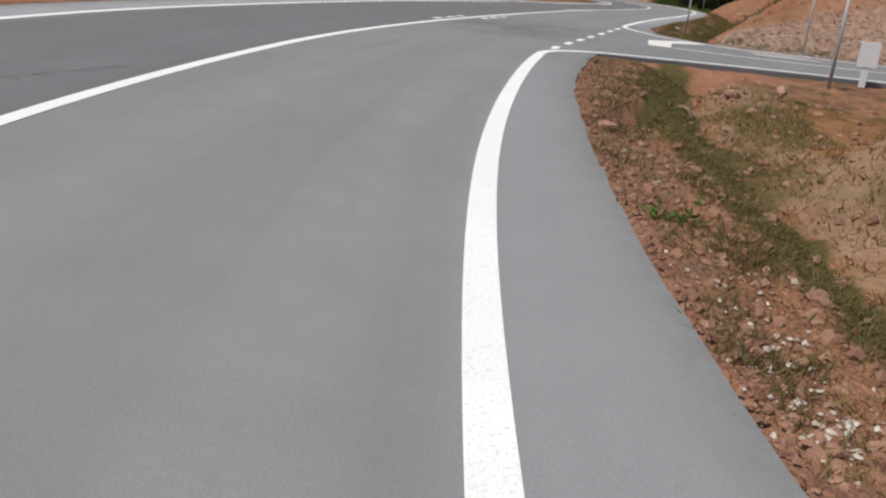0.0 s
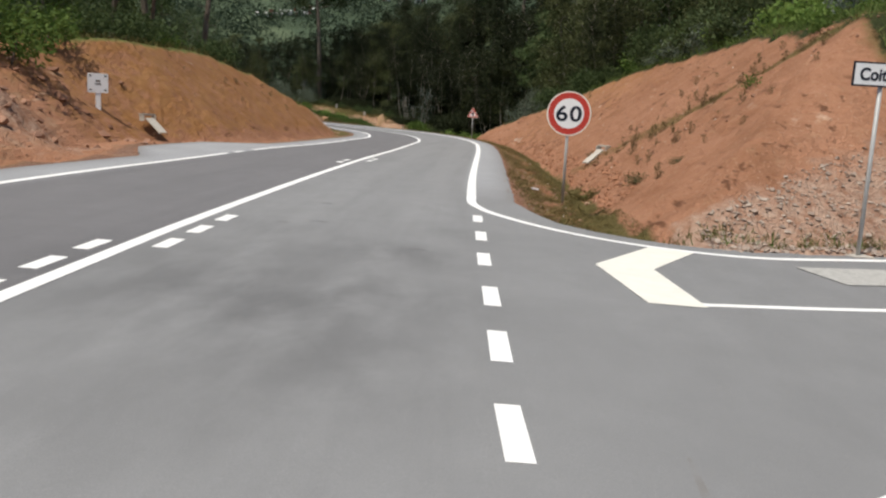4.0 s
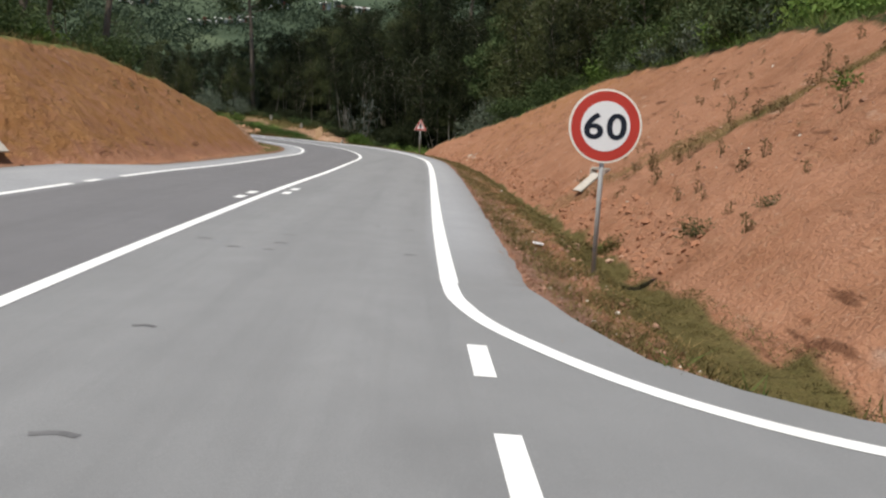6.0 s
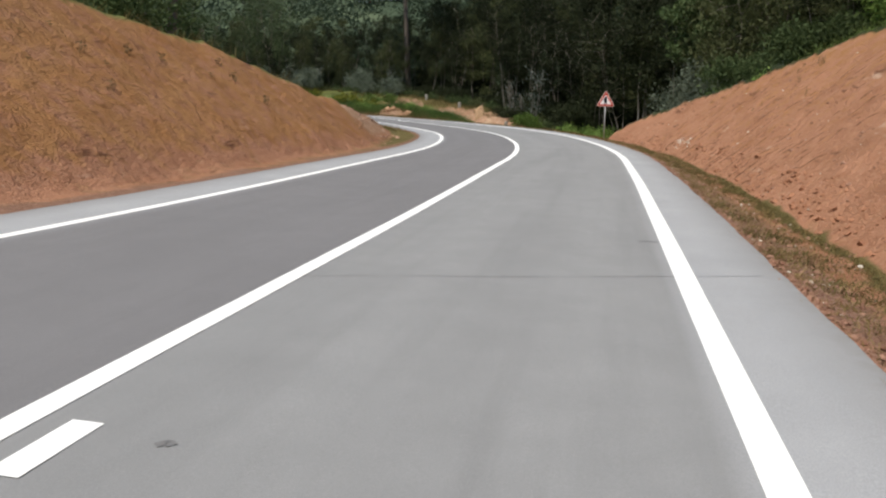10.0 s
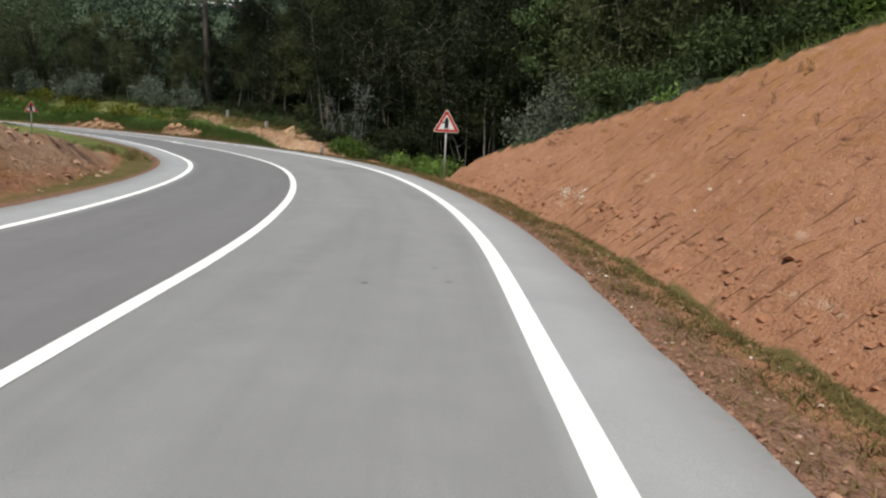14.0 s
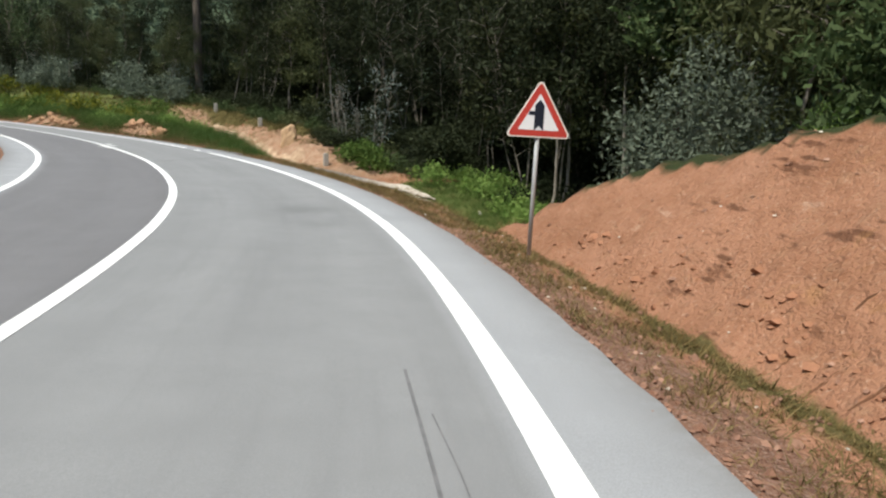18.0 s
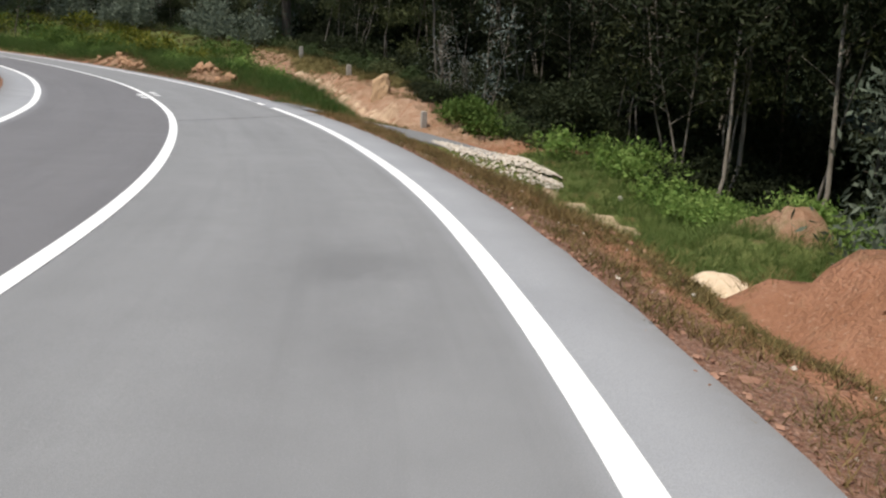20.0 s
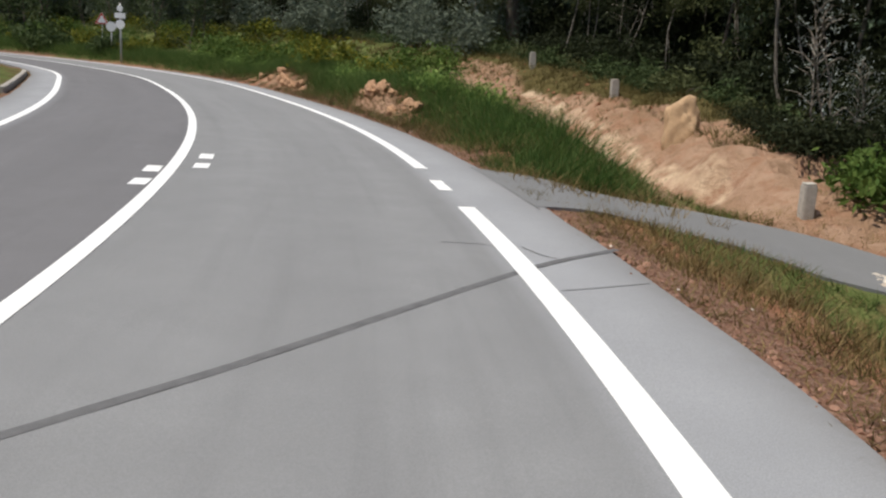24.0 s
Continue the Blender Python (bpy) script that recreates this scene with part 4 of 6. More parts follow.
def blades(name, base, tall, wide, material, label, per=3, lean=.75):
    """Grass as many bent slivers."""
    n = len(base) * per
    b = np.repeat(base, per, 0) + np.column_stack([rnd.randn(n) * .05, rnd.randn(n) * .05, np.zeros(n) - .01])
    t = np.repeat(tall, per) * (.6 + .8 * rnd.rand(n))
    a = rnd.rand(n) * 2 * np.pi
    side = np.column_stack([np.cos(a), np.sin(a), np.zeros(n)]) * wide * (.6 + .8 * rnd.rand(n))[:, None]
    tip = b + np.column_stack([rnd.randn(n) * lean * t, rnd.randn(n) * lean * t, t])
    v = np.stack([b - side, b + side, tip], 1).reshape(-1, 3)
    f = [(3 * i, 3 * i + 1, 3 * i + 2) for i in range(n)]
    return tagged(new(name, mesh_of(name, v, f, material)), label, "grass", kind="stuff")


off_side = lambda x, y, d: ~((x > 2.0) & (y > -12.6) & (y < np.interp(x, [2, 3.5, 7, 12], [-1.4, -3.2, -2.4, 0])))
K0, K1 = at_y(-33), at_y(88)
p, d, k, m = scatter(40000, K0, at_y(53), EDGE + .9, EDGE + 2.0, off_side)
blades("ditch_grass", p, np.full(len(p), .035), .006, OLIVE, "olive and brown short grass in the roadside ditch", 3, 1.5)
p, d, k, m = scatter(22000, K0, K1, EDGE + .05, EDGE + 1.25, off_side)
keep = d > EW[k] + .05
p = p[keep]
blades("verge_brown_turf", p[0::3], np.full(len(p[0::3]), .05), .006, OLIVE, "short brownish turf on the gravelly verge", 4, 1.3)
p = np.concatenate([p[1::3], p[2::3]])
blades("verge_grass", p, np.full(len(p), .055), .006, STRAW, "dry straw-coloured grass on the gravelly verge", 3, 1.3)
p, d, k, m = scatter(1900, at_y(42), at_y(66), EDGE + .05, EDGE + 1.25)
keep = (np.sin(p[:, 0] * 2.1 + p[:, 1] * 3.3) > -.2) & (d > EW[k] + .07)
blades("verge_dry_grass", p[keep][::2], np.full(len(p[keep][::2]), .10), .006, STRAW, "dry upright grass on the rubbly verge", 5, .7)
blades("verge_brown_grass", p[keep][1::2], np.full(len(p[keep][1::2]), .09), .006, WEED, "brown dead stalks on the rubbly verge", 5, .7)
p, d, k, m = scatter(9000, K0, at_y(78), EDGE + .0, EDGE + 1.0, off_side)
keep = (np.sin(p[:, 0] * 3.1 + p[:, 1] * 2.3) * np.sin(p[:, 1] * 1.7 - p[:, 0] * 2.2) > .18) & (d > EW[k] + .06)
blades("verge_weeds", p[keep], np.full(keep.sum(), .10), .006, OLIVE, "clumps of low olive weeds along the asphalt edge", 5, .9)
blades("verge_dead_weeds", p[keep][::2], np.full(len(p[keep][::2]), .08), .005, WEED, "brown dead weeds along the asphalt edge", 4, .8)
p, d, k, m = scatter(22000, at_y(51.5), at_y(76), EDGE + .9, EDGE + 13)
keep = (m["meadow"] > .25) & (m["sand"] < .3)
keep &= ~((np.abs(p[:, 0] + 1.3) < 1.2) & (p[:, 1] > 61) & (p[:, 1] < 65.6))
keep &= np.hypot((p[:, 0] + 4.9) * .7, p[:, 1] - 68.0) > .95
keep &= np.hypot(p[:, 0] + 7.3, (p[:, 1] - 74) * 1.3) > 2.2
keep &= np.hypot(p[:, 0][:, None] - tp[None, :, 0], p[:, 1][:, None] - tp[None, :, 1]).min(1) > 1.75
p, d = p[keep], d[keep]
blades("meadow_grass", p, np.interp(d, [1.5, 4, 6, 9, 14], [.08, .12, .2, .34, .45]), .008, GRASS, "long green meadow grass below the road", 6)
p, d, k, m = scatter(5000, at_y(53), at_y(72), EDGE + .5, EDGE + 9)
keep = np.hypot(p[:, 0][:, None] - tp[None, :, 0], p[:, 1][:, None] - tp[None, :, 1]).min(1) > 1.75
keep &= (np.hypot(p[:, 0] + 7.3, (p[:, 1] - 74) * 1.3) > 2.2) & (m["sand"] < .3)
q = np.column_stack([1.3 + 1.5 * rnd.randn(420), 68.6 + 1.1 * rnd.randn(420)])
q = q[np.sin(q[:, 0] * 2.6) * np.sin(q[:, 1] * 2.2 + 1) > .1]
blades("spoil_weeds", np.column_stack([q, land(q[:, 0], q[:, 1])[0]]), np.full(len(q), .2), .012, LUSH, "green weeds rooted on the heap of spoil", 6, .7)
blades("meadow_straw", p[keep], np.full(keep.sum(), .15), .005, STRAW, "dry stalks among the meadow grass", 4)
p, d, k, m = scatter(9000, at_y(54), at_y(76), EDGE + .5, EDGE + 3.4)
keep = np.hypot(p[:, 0][:, None] - tp[None, :, 0], p[:, 1][:, None] - tp[None, :, 1]).min(1) > 1.75
blades("verge_rust_grass", p[keep][0::2], np.full(len(p[keep][0::2]), .15), .006, WEED, "rusty brown dead grass between verge and meadow", 4, .7)
blades("verge_pale_grass", p[keep][1::2], np.full(len(p[keep][1::2]), .14), .006, STRAW, "pale dry grass between verge and meadow", 4, .7)
p, d, k, m = scatter(11000, at_y(70.5), at_y(112), EDGE + .3, EDGE + 4.4)
keep = np.hypot(p[:, 0][:, None] - tp[None, :, 0], p[:, 1][:, None] - tp[None, :, 1]).min(1) > 1.75
keep &= (m["tan"] < .45) & (m["sand"] < .3)
p, d = p[keep], d[keep]
blades("mound_grass", p, np.interp(d, [1.3, 2.5, 5.4], [.12, .58, .40]), .009, LUSH, "tall green grass on the roadside mound", 6)
p, d, k, m = scatter(9000, at_y(80), at_y(114), EDGE + 1.0, EDGE + 6.2)
p = p[m["tan"] < .45]
blades("tall_grass", p, np.full(len(p), .55), .010, GRASS, "tall pale green grass along the far verge", 5, .45)
p, d, k, m = scatter(5200, at_y(74.5), at_y(92), EDGE + .15, EDGE + 2.0)
p = p[d > EW[k] + .06]
blades("mound_rust_grass", p, np.full(len(p), .16), .007, WEED, "rusty brown dead grass along the foot of the mound", 4)
p, d, k, m = scatter(2500, at_y(70.5), at_y(112), EDGE + .2, EDGE + 3.5)
p = p[m["tan"] < .5]
blades("mound_straw", p, np.full(len(p), .26), .007, STRAW, "dry grass among the green on the mound", 4)
p, d, k, m = scatter(1500, at_y(70), at_y(88), EDGE + 3.9, EDGE + 5.0)
p = p[np.hypot(p[:, 0][:, None] - tp[None, :, 0], p[:, 1][:, None] - tp[None, :, 1]).min(1) > 1.75]
blades("path_grass", p, np.full(len(p), .16), .012, OLIVE, "streaks of grass along the trodden clay path", 4)
p, d, k, m = scatter(700, at_y(76), at_y(92), EDGE + 5.2, EDGE + 8.6)
blades("bank_weeds", p, np.full(len(p), .14), .012, OLIVE, "sparse dry weeds on the clay bank", 4)
p, d, k, m = scatter(5200, at_y(-20), at_y(62), -LEDGE - 9, -LEDGE - .25)
keep = (m["meadow"] > .35) | ((k > at_y(53)) & (d > -LEDGE - 2.5))
blades("bank_top_grass", p[keep], np.full(keep.sum(), .28), .014, OLIVE, "rough olive grass on top of the bank", 4)
p, d, k, m = scatter(4500, at_y(2), at_y(53), EDGE + 7.2, EDGE + 12)
keep = m["floor"] > .3
blades("crest_grass", p[keep], np.full(keep.sum(), .3), .014, GRASS, "green grass and weeds along the crest of the cut", 4)


u = np.random.RandomState(8).rand(1100)
q = np.column_stack([np.interp(u, [0, .25, .55, 1], [4.1, 5.45, 6.7, 9.6]), np.interp(u, [0, .25, .55, 1], [12.8, 10.6, 8.2, 5.0])]) + np.random.RandomState(9).randn(1100, 2) * [.24, .28]
blades("berm_grass", np.column_stack([q, land(q[:, 0], q[:, 1])[0]]), np.full(1100, .06), .008, STRAW, "line of dry grass climbing the cut bank from the drain", 3, .8)


def pebbles(name, base, size, material, label, category="stones"):
    """Many small angular stones in one mesh."""
    oct_v = np.array([(1, 0, 0), (-1, 0, 0), (0, 1, 0), (0, -1, 0), (0, 0, .8), (0, 0, -.6), (.6, .6, .45), (-.6, -.5, .5)])
    oct_f = [(4, 0, 6), (4, 6, 2), (6, 0, 2), (4, 2, 1), (4, 1, 7), (4, 7, 3), (7, 1, 3), (4, 3, 0), (5, 2, 0), (5, 1, 2), (5, 3, 1), (5, 0, 3)]
    v, f = [], []
    for i, (q, s) in enumerate(zip(base, size)):
        a = rnd.rand() * 6.28
        r = np.array([[math.cos(a), -math.sin(a), 0], [math.sin(a), math.cos(a), 0], [0, 0, 1]])
        w = (oct_v * (s * (.6 + .8 * rnd.rand(3)))) * (.8 + .4 * rnd.rand(8, 1))
        v.append(w @ r.T + q)
        f += [tuple(c + 8 * i for c in t) for t in oct_f]
    return tagged(new(name, mesh_of(name, np.concatenate(v), f, material)), label, category, kind="stuff")


p, d, k, m = scatter(3800, K0, K1, EDGE + .03, EDGE + 1.1, off_side)
pebbles("verge_stones", p, .012 + .035 * rnd.rand(len(p)) ** 2, STONE_RED, "reddish stones along the edge of the asphalt")
p, d, k, m = scatter(9000, K0, K1, .9, 1.0, off_side)
p[:, :2] += RN[k] * (EW[k] - d + .03 + .06 * rnd.randn(len(p)))[:, None]
p[:, 2] = np.maximum(land(p[:, 0], p[:, 1])[0], RL[k, 2] - RL[k, 3] * EW[k] - .03)
pebbles("edge_grit", p, .006 + .022 * rnd.rand(len(p)) ** 2, STONE_RED, "loose reddish grit along the ragged asphalt edge")
p, d, k, m = scatter(650, K0, K1, EDGE + .1, EDGE + 1.1, off_side)
pebbles("pale_verge_stones", p, .010 + .022 * rnd.rand(len(p)) ** 3, STONE_PALE, "pale chips scattered on the verge")
p, d, k, m = scatter(900, at_y(4), at_y(52), EDGE + 1.9, EDGE + 8.5)
pebbles("bank_stones", p, .015 + .05 * rnd.rand(len(p)) ** 3, STONE_RED, "small stones stuck in the orange cut bank")
p, d, k, m = scatter(2600, K0, at_y(-13), EDGE + .1, EDGE + 1.05, off_side)
p, d, k = p[d > EW[k] + .06], d[d > EW[k] + .06], k[d > EW[k] + .06]
pebbles("verge_rubble", p, .012 + .040 * rnd.rand(len(p)) ** 2, STONE_RED, "orange-brown broken clods and stones on the verge")
p, d, k, m = scatter(2600, K0, at_y(-13), EDGE + 2.0, EDGE + 3.9)
blades("slope_dry_grass", p, np.full(len(p), .10), .008, STRAW, "dry pale grass on the stony slope beyond the ditch", 4, .9)
p, d, k, m = scatter(420, K0, at_y(-13), EDGE + 2.0, EDGE + 3.9)
pebbles("slope_stones", p, .015 + .06 * rnd.rand(len(p)) ** 3, STONE_RED, "rusty stones on the slope beyond the ditch")
u = rnd.rand(90)
q = np.column_stack([np.interp(u, [0, .3, .55, 1], [4.3, 5.5, 6.7, 9.6]) + .14 * rnd.randn(90), np.interp(u, [0, .3, .55, 1], [12.4, 10.5, 8.2, 5.0]) + .14 * rnd.randn(90)])
pebbles("ledge_chips", np.column_stack([q, land(q[:, 0], q[:, 1])[0] + .01]), .010 + .028 * rnd.rand(90) ** 2, STONE_TAN, "pale chips strewn along the grassy ledge")
q = np.column_stack([-11.2 + 1.0 * rnd.randn(130), 43.5 + 2.6 * rnd.randn(130)])
q = q[near_road(q[:, 0], q[:, 1])[1] < -LEDGE - .9]
pebbles("inner_bank_stones", np.column_stack([q, land(q[:, 0], q[:, 1])[0] + .01]), .02 + .10 * rnd.rand(len(q)) ** 3, STONE_TAN, "tan stones on the bare inner bank of the bend")
p, d, k, m = scatter(5200, at_y(74), at_y(97), EDGE + 7.0, EDGE + 11.5)
blades("bank_head_grass", p, np.full(len(p), .22), .012, OLIVE, "dull olive grass on the slope above the clay bank", 4, .7)
for cx, cy in CHALK:
    q = np.column_stack([cx + .10 * rnd.randn(90), cy + .30 * rnd.randn(90)])
    pebbles("chalk_smear", np.column_stack([q, land(q[:, 0], q[:, 1])[0]]), .008 + .03 * rnd.rand(90) ** 2, STONE_PALE, "smear of crumbled pale stone on the cut bank")
p, d, k, m = scatter(110, at_y(4), at_y(50), EDGE + 1.9, EDGE + 7)
pebbles("pale_bank_stones", p, .012 + .035 * rnd.rand(len(p)) ** 3, STONE_PALE, "pale stones in the orange cut bank")
p, d, k, m = scatter(900, at_y(3), at_y(51), EDGE + 2.0, EDGE + 2.9)
pebbles("clay_clods", p, .02 + .07 * rnd.rand(len(p)) ** 2, CLAY, "fallen clods of clay at the foot of the cut", "clay")
p, d, k, m = scatter(900, K0, at_y(-13), EDGE + 1.6, EDGE + 5)
pebbles("brown_clods", p, .015 + .06 * rnd.rand(len(p)) ** 2, STONE_RED, "brown clods of earth beyond the ditch", "earth")
p, d, k, m = scatter(500, K0, at_y(-13), EDGE + .2, EDGE + 5.5)
pebbles("ditch_stones", p, .02 + .06 * rnd.rand(len(p)) ** 3, STONE_RED, "brown stones on the slope beyond the ditch")
q = np.column_stack([4.79 + .28 * rnd.randn(150) - .1, -26.3 + .3 * rnd.randn(150) + .9 * (rnd.rand(150) < .3)])
q[:, 0] = np.interp(q[:, 1], RY, RL[:, 0]) + EDGE + .55 + .16 * rnd.randn(150)
pebbles("chalk_chips", np.column_stack([q, land(q[:, 0], q[:, 1])[0] + .01]), .005 + .02 * rnd.rand(150) ** 2, STONE_PALE, "crumbled white stone chips on the verge")
n = 2600
q = np.column_stack([4.5 + 8.5 * rnd.rand(n), np.zeros(n)])
q[:, 1] = np.interp(q[:, 0], [p_[0] for p_ in SIDE_FAR[2:]], [p_[1] for p_ in SIDE_FAR[2:]]) + .45 + np.interp(q[:, 0], [4.5, 6, 9], [1.2, 2.2, 3.2]) * rnd.rand(n) ** 1.4
pebbles("rubble", np.column_stack([q, land(q[:, 0], q[:, 1])[0] + .01]), .014 + .042 * rnd.rand(n) ** 3, STONE_GREY, "pale broken rubble at the foot of the bank")
n = 420
q = np.column_stack([-12.5 + 3.2 * rnd.randn(n), 3 + 4 * rnd.randn(n)])
q = q[(q[:, 0] < -8.9)]
pebbles("bank_rubble", np.column_stack([q, land(q[:, 0], q[:, 1])[0] + .02]), .04 + .16 * rnd.rand(len(q)) ** 3, STONE_RED, "tumbled red stones on the rough bank")
n = 3600
u, w = rnd.rand(n), np.clip(.5 + .28 * rnd.randn(n), 0, 1)
q = np.column_stack([-9.7 + 4.5 * u, np.interp(u, [0, .2, .45, .65, 1], [74.1, 74.6, 75.0, 75.0, 74.2]) * (1 - w) + np.interp(u, [0, .2, .45, .65, 1], [73.4, 72.9, 72.4, 72.3, 73.3]) * w]) + .06 * rnd.randn(n, 2)
pebbles("white_gravel", np.column_stack([q, land(q[:, 0], q[:, 1])[0] + .02]), .02 + .05 * rnd.rand(n) ** 2, STONE_PALE, "heap of white gravel beside the track", "gravel")


p, d, k, m = scatter(450, at_y(76), at_y(92), EDGE + 4.2, EDGE + 8.6)
pebbles("path_clods", p, .02 + .07 * rnd.rand(len(p)) ** 2, CLAY, "lumps of clay on the path below the bank", "clay")


# ---- single rocks ----
def rock(name, at, size, material, label, seed, detail=3, rough=.35, sink=.3, category="rock"):
    bm = bmesh.new()
    bmesh.ops.create_icosphere(bm, subdivisions=detail, radius=1)
    for w in bm.verts:
        c = w.co.copy()
        n1 = noise.noise(c * 1.3 + Vector((seed, 0, 0))) + .5 * noise.noise(c * 3.1 + Vector((0, seed, 0))) + .22 * noise.noise(c * 7 + Vector((0, 0, seed)))
        w.co = c * (1 + rough * n1)
        w.co = Vector((w.co.x * size[0], w.co.y * size[1], w.co.z * size[2]))
    me = bpy.data.meshes.new(name)
    bm.to_mesh(me)
    bm.free()
    me.polygons.foreach_set("use_smooth", [detail > 3] * len(me.polygons))
    me.materials.append(material)
    ob = tagged(new(name, me), label, category)
    ob.location = (at[0], at[1], at[2] + size[2] * (1 - sink) * .6)
    return ob


def on_land(x, y, up=0.0):
    return (x, y, height(x, y) + up)


rock("boulder", on_land(-14.2, 82.3, -.42), (.46, .40, .92), ROCK_TAN, "tall tan weathered boulder standing in the cut bank", 3, 4, .36)
rock("cream_rock", (-1.05, 64.0, -3.12), (.82, .9, .46), ROCK_CREAM, "low cream-coloured bare rock in the hollow", 8, 4, .26)
scarp = np.random.RandomState(71)
for i in range(14):
    k = at_y((78.0, 78.6, 79.2, 79.8, 80.4, 84.6, 85.2, 85.9, 86.4, 87.0, 87.6, 88.3, 77.5, 83.9)[i])
    x, y = RL[k, :2] + RN[k] * (EW[k] + .55 + .4 * scarp.rand())
    s = .12 + .16 * scarp.rand()
    o = rock("scarp_rock", on_land(x, y, -.04), (s * 1.5, s * .8, s * .9), SCARP, "eroded lump of tan earth at the foot of the mound", 80 + i, 3, .6)
    o.rotation_euler[2] = math.atan2(RT[k][1], RT[k][0])
rock("white_stone", on_land(-3.1, 74.4, .0), (.13, .12, .16), STONE_PALE, "small white stone in the meadow grass", 41, 2)
for i, (x, y, s) in enumerate(((4.74,-20.85,.09),(4.9,-15.01,.10),(5.6,-14.03,.11),(5.2,-13.05,.09),(6.0,-14.81,.08),(4.28,-19.35,.05))):
    rock("ditch_rock", on_land(x, y), (s * 1.3, s, s * .8), STONE_RED, "reddish rock beside the ditch", 50 + i, 2)

rock("pale_rock", on_land(5.06, -15.2), (.10, .42, .09), STONE_TAN, "long pale pinkish rock on the slope beyond the ditch", 61, 3)
rock("pale_rock", on_land(6.39, -11.6), (.10, .45, .10), STONE_TAN, "long pale pinkish rock on the slope beyond the ditch", 62, 3)


# ---- signs ----


def post(parent, h, r=.03, below=.25, name="post"):
    return part(name, rod(r, h + below, (0, .035, -below)), STEEL, parent)


def footing(parent):
    return part("footing", box(.36, .34, .08, (0, .03, .01), .02), CONCRETE, parent, "small concrete footing")


def speed_sign(at, turn, tall):
    s = tagged(new("speed_limit_sign"), "round white speed limit sign with red ring on a steel post", "road sign")
    post(s, tall + .38)
    back = part("back_plate", plate(disc(.45), .018, -.012), SIGN_CREAM, s)
    ring = part("red_ring", plate(disc(.425), .004, -.0145), SIGN_RED, s)
    part("white_disc", plate(disc(.305), .004, -.0175), SIGN_WHITE, s)
    part("number", lettering("60", .43, -.0195, .008, 1.2, gap=1.1), SIGN_BLACK, s, "black figures 60")
    for o in s.children:
        if o.name.split(".")[0] != "post":
            o.location.z = tall
    part("clamp", box(.10, .03, .04, (0, .012, tall + .2), .005), STEEL, s)
    part("clamp", box(.10, .03, .04, (0, .012, tall - .2), .005), STEEL, s)
    s.matrix_world = pose(*at, 0, 0, turn)
    return s


def warning_sign(at, turn, tall, name="junction_warning_sign", label="triangular red-bordered warning sign with junction symbol on a steel post", symbol=True, size=.92):
    s = tagged(new(name), label, "road sign")
    h = size * .866
    tri = [(-size / 2, -h / 3), (size / 2, -h / 3), (0, h * 2 / 3)]

    def scaled(k, r):
        return rounded([(a * k, b * k) for a, b in tri], r)

    post(s, tall - h / 3 + .5)
    group = [part("back_plate", plate(scaled(1.0, .045), .016, -.01), SIGN_CREAM, s),
             part("red_border", plate(scaled(.93, .035), .004, -.0125), SIGN_RED, s),
             part("white_field", plate(scaled(.62, .01), .004, -.0155), SIGN_WHITE, s)]
    if symbol:
        stem = [(-.065, -.17), (0.0, -.11), (.065, -.17), (.065, .17), (0, .25), (-.065, .17)]
        group.append(part("arrow", plate(stem, .003, -.0175), SIGN_BLACK, s, "black upright arrow"))
        group.append(part("branch", plate([(-.145, .035), (-.066, .035), (-.066, .09), (-.145, .09)], .003, -.0175), SIGN_BLACK, s, "black side branch"))
    for o in group:
        o.location.z = tall
    part("clamp", box(.10, .03, .04, (0, .012, tall - .12), .005), STEEL, s)
    s.matrix_world = pose(*at, 0, 0, turn)
    return s


def arrow_panel(w, h, tip):
    return [(-w / 2, -h / 2), (w / 2 - tip, -h / 2), (w / 2, 0), (w / 2 - tip, h / 2), (-w / 2, h / 2)]


def direction_sign(at, turn, tall):
    s = tagged(new("direction_sign"), "white arrow-shaped direction sign lettered Coito on a steel post", "road sign")
    post(s, tall + .1)
    footing(s)
    g = [part("panel", plate(arrow_panel(.96, .34, .12), .02, -.012), SIGN_BLACK, s, "black-edged panel"),
         part("white_field", plate(arrow_panel(.91, .29, .105), .004, -.0145), SIGN_WHITE, s),
         part("lettering", lettering("Coito", .235, -.0165, .007, 1.0, (-.10, 0)), SIGN_BLACK, s, "black letters"),
         part("arrowhead", plate([(.25, -.10), (.32, -.10), (.40, 0), (.32, .10), (.25, .10), (.33, 0)], .003, -.0165), SIGN_BLACK, s)]
    for o in g:
        o.location.z = tall
    s.matrix_world = pose(*at, 0, 0, turn)
    return s


def sign_from_behind(at, turn, tall):
    s = tagged(new("reversed_sign"), "dark grey back of an arrow-shaped sign on a steel post", "road sign")
    post(s, tall + .24, .035)
    footing(s)
    o = part("panel", plate(arrow_panel(.86, .34, .12), .02, .075), SIGN_GREY, s, "dark grey back of the panel")
    o.location.z = tall
    for x in (-.28, .0, .28):
        o = part("bracket", box(.04, .03, .30, (x, .06, 0), .004), STEEL_DARK, s)
        o.location.z = tall
    part("clamp", box(.12, .03, .05, (0, .012, tall), .005), STEEL, s)
    s.matrix_world = pose(*at, 0, 0, turn)
    return s


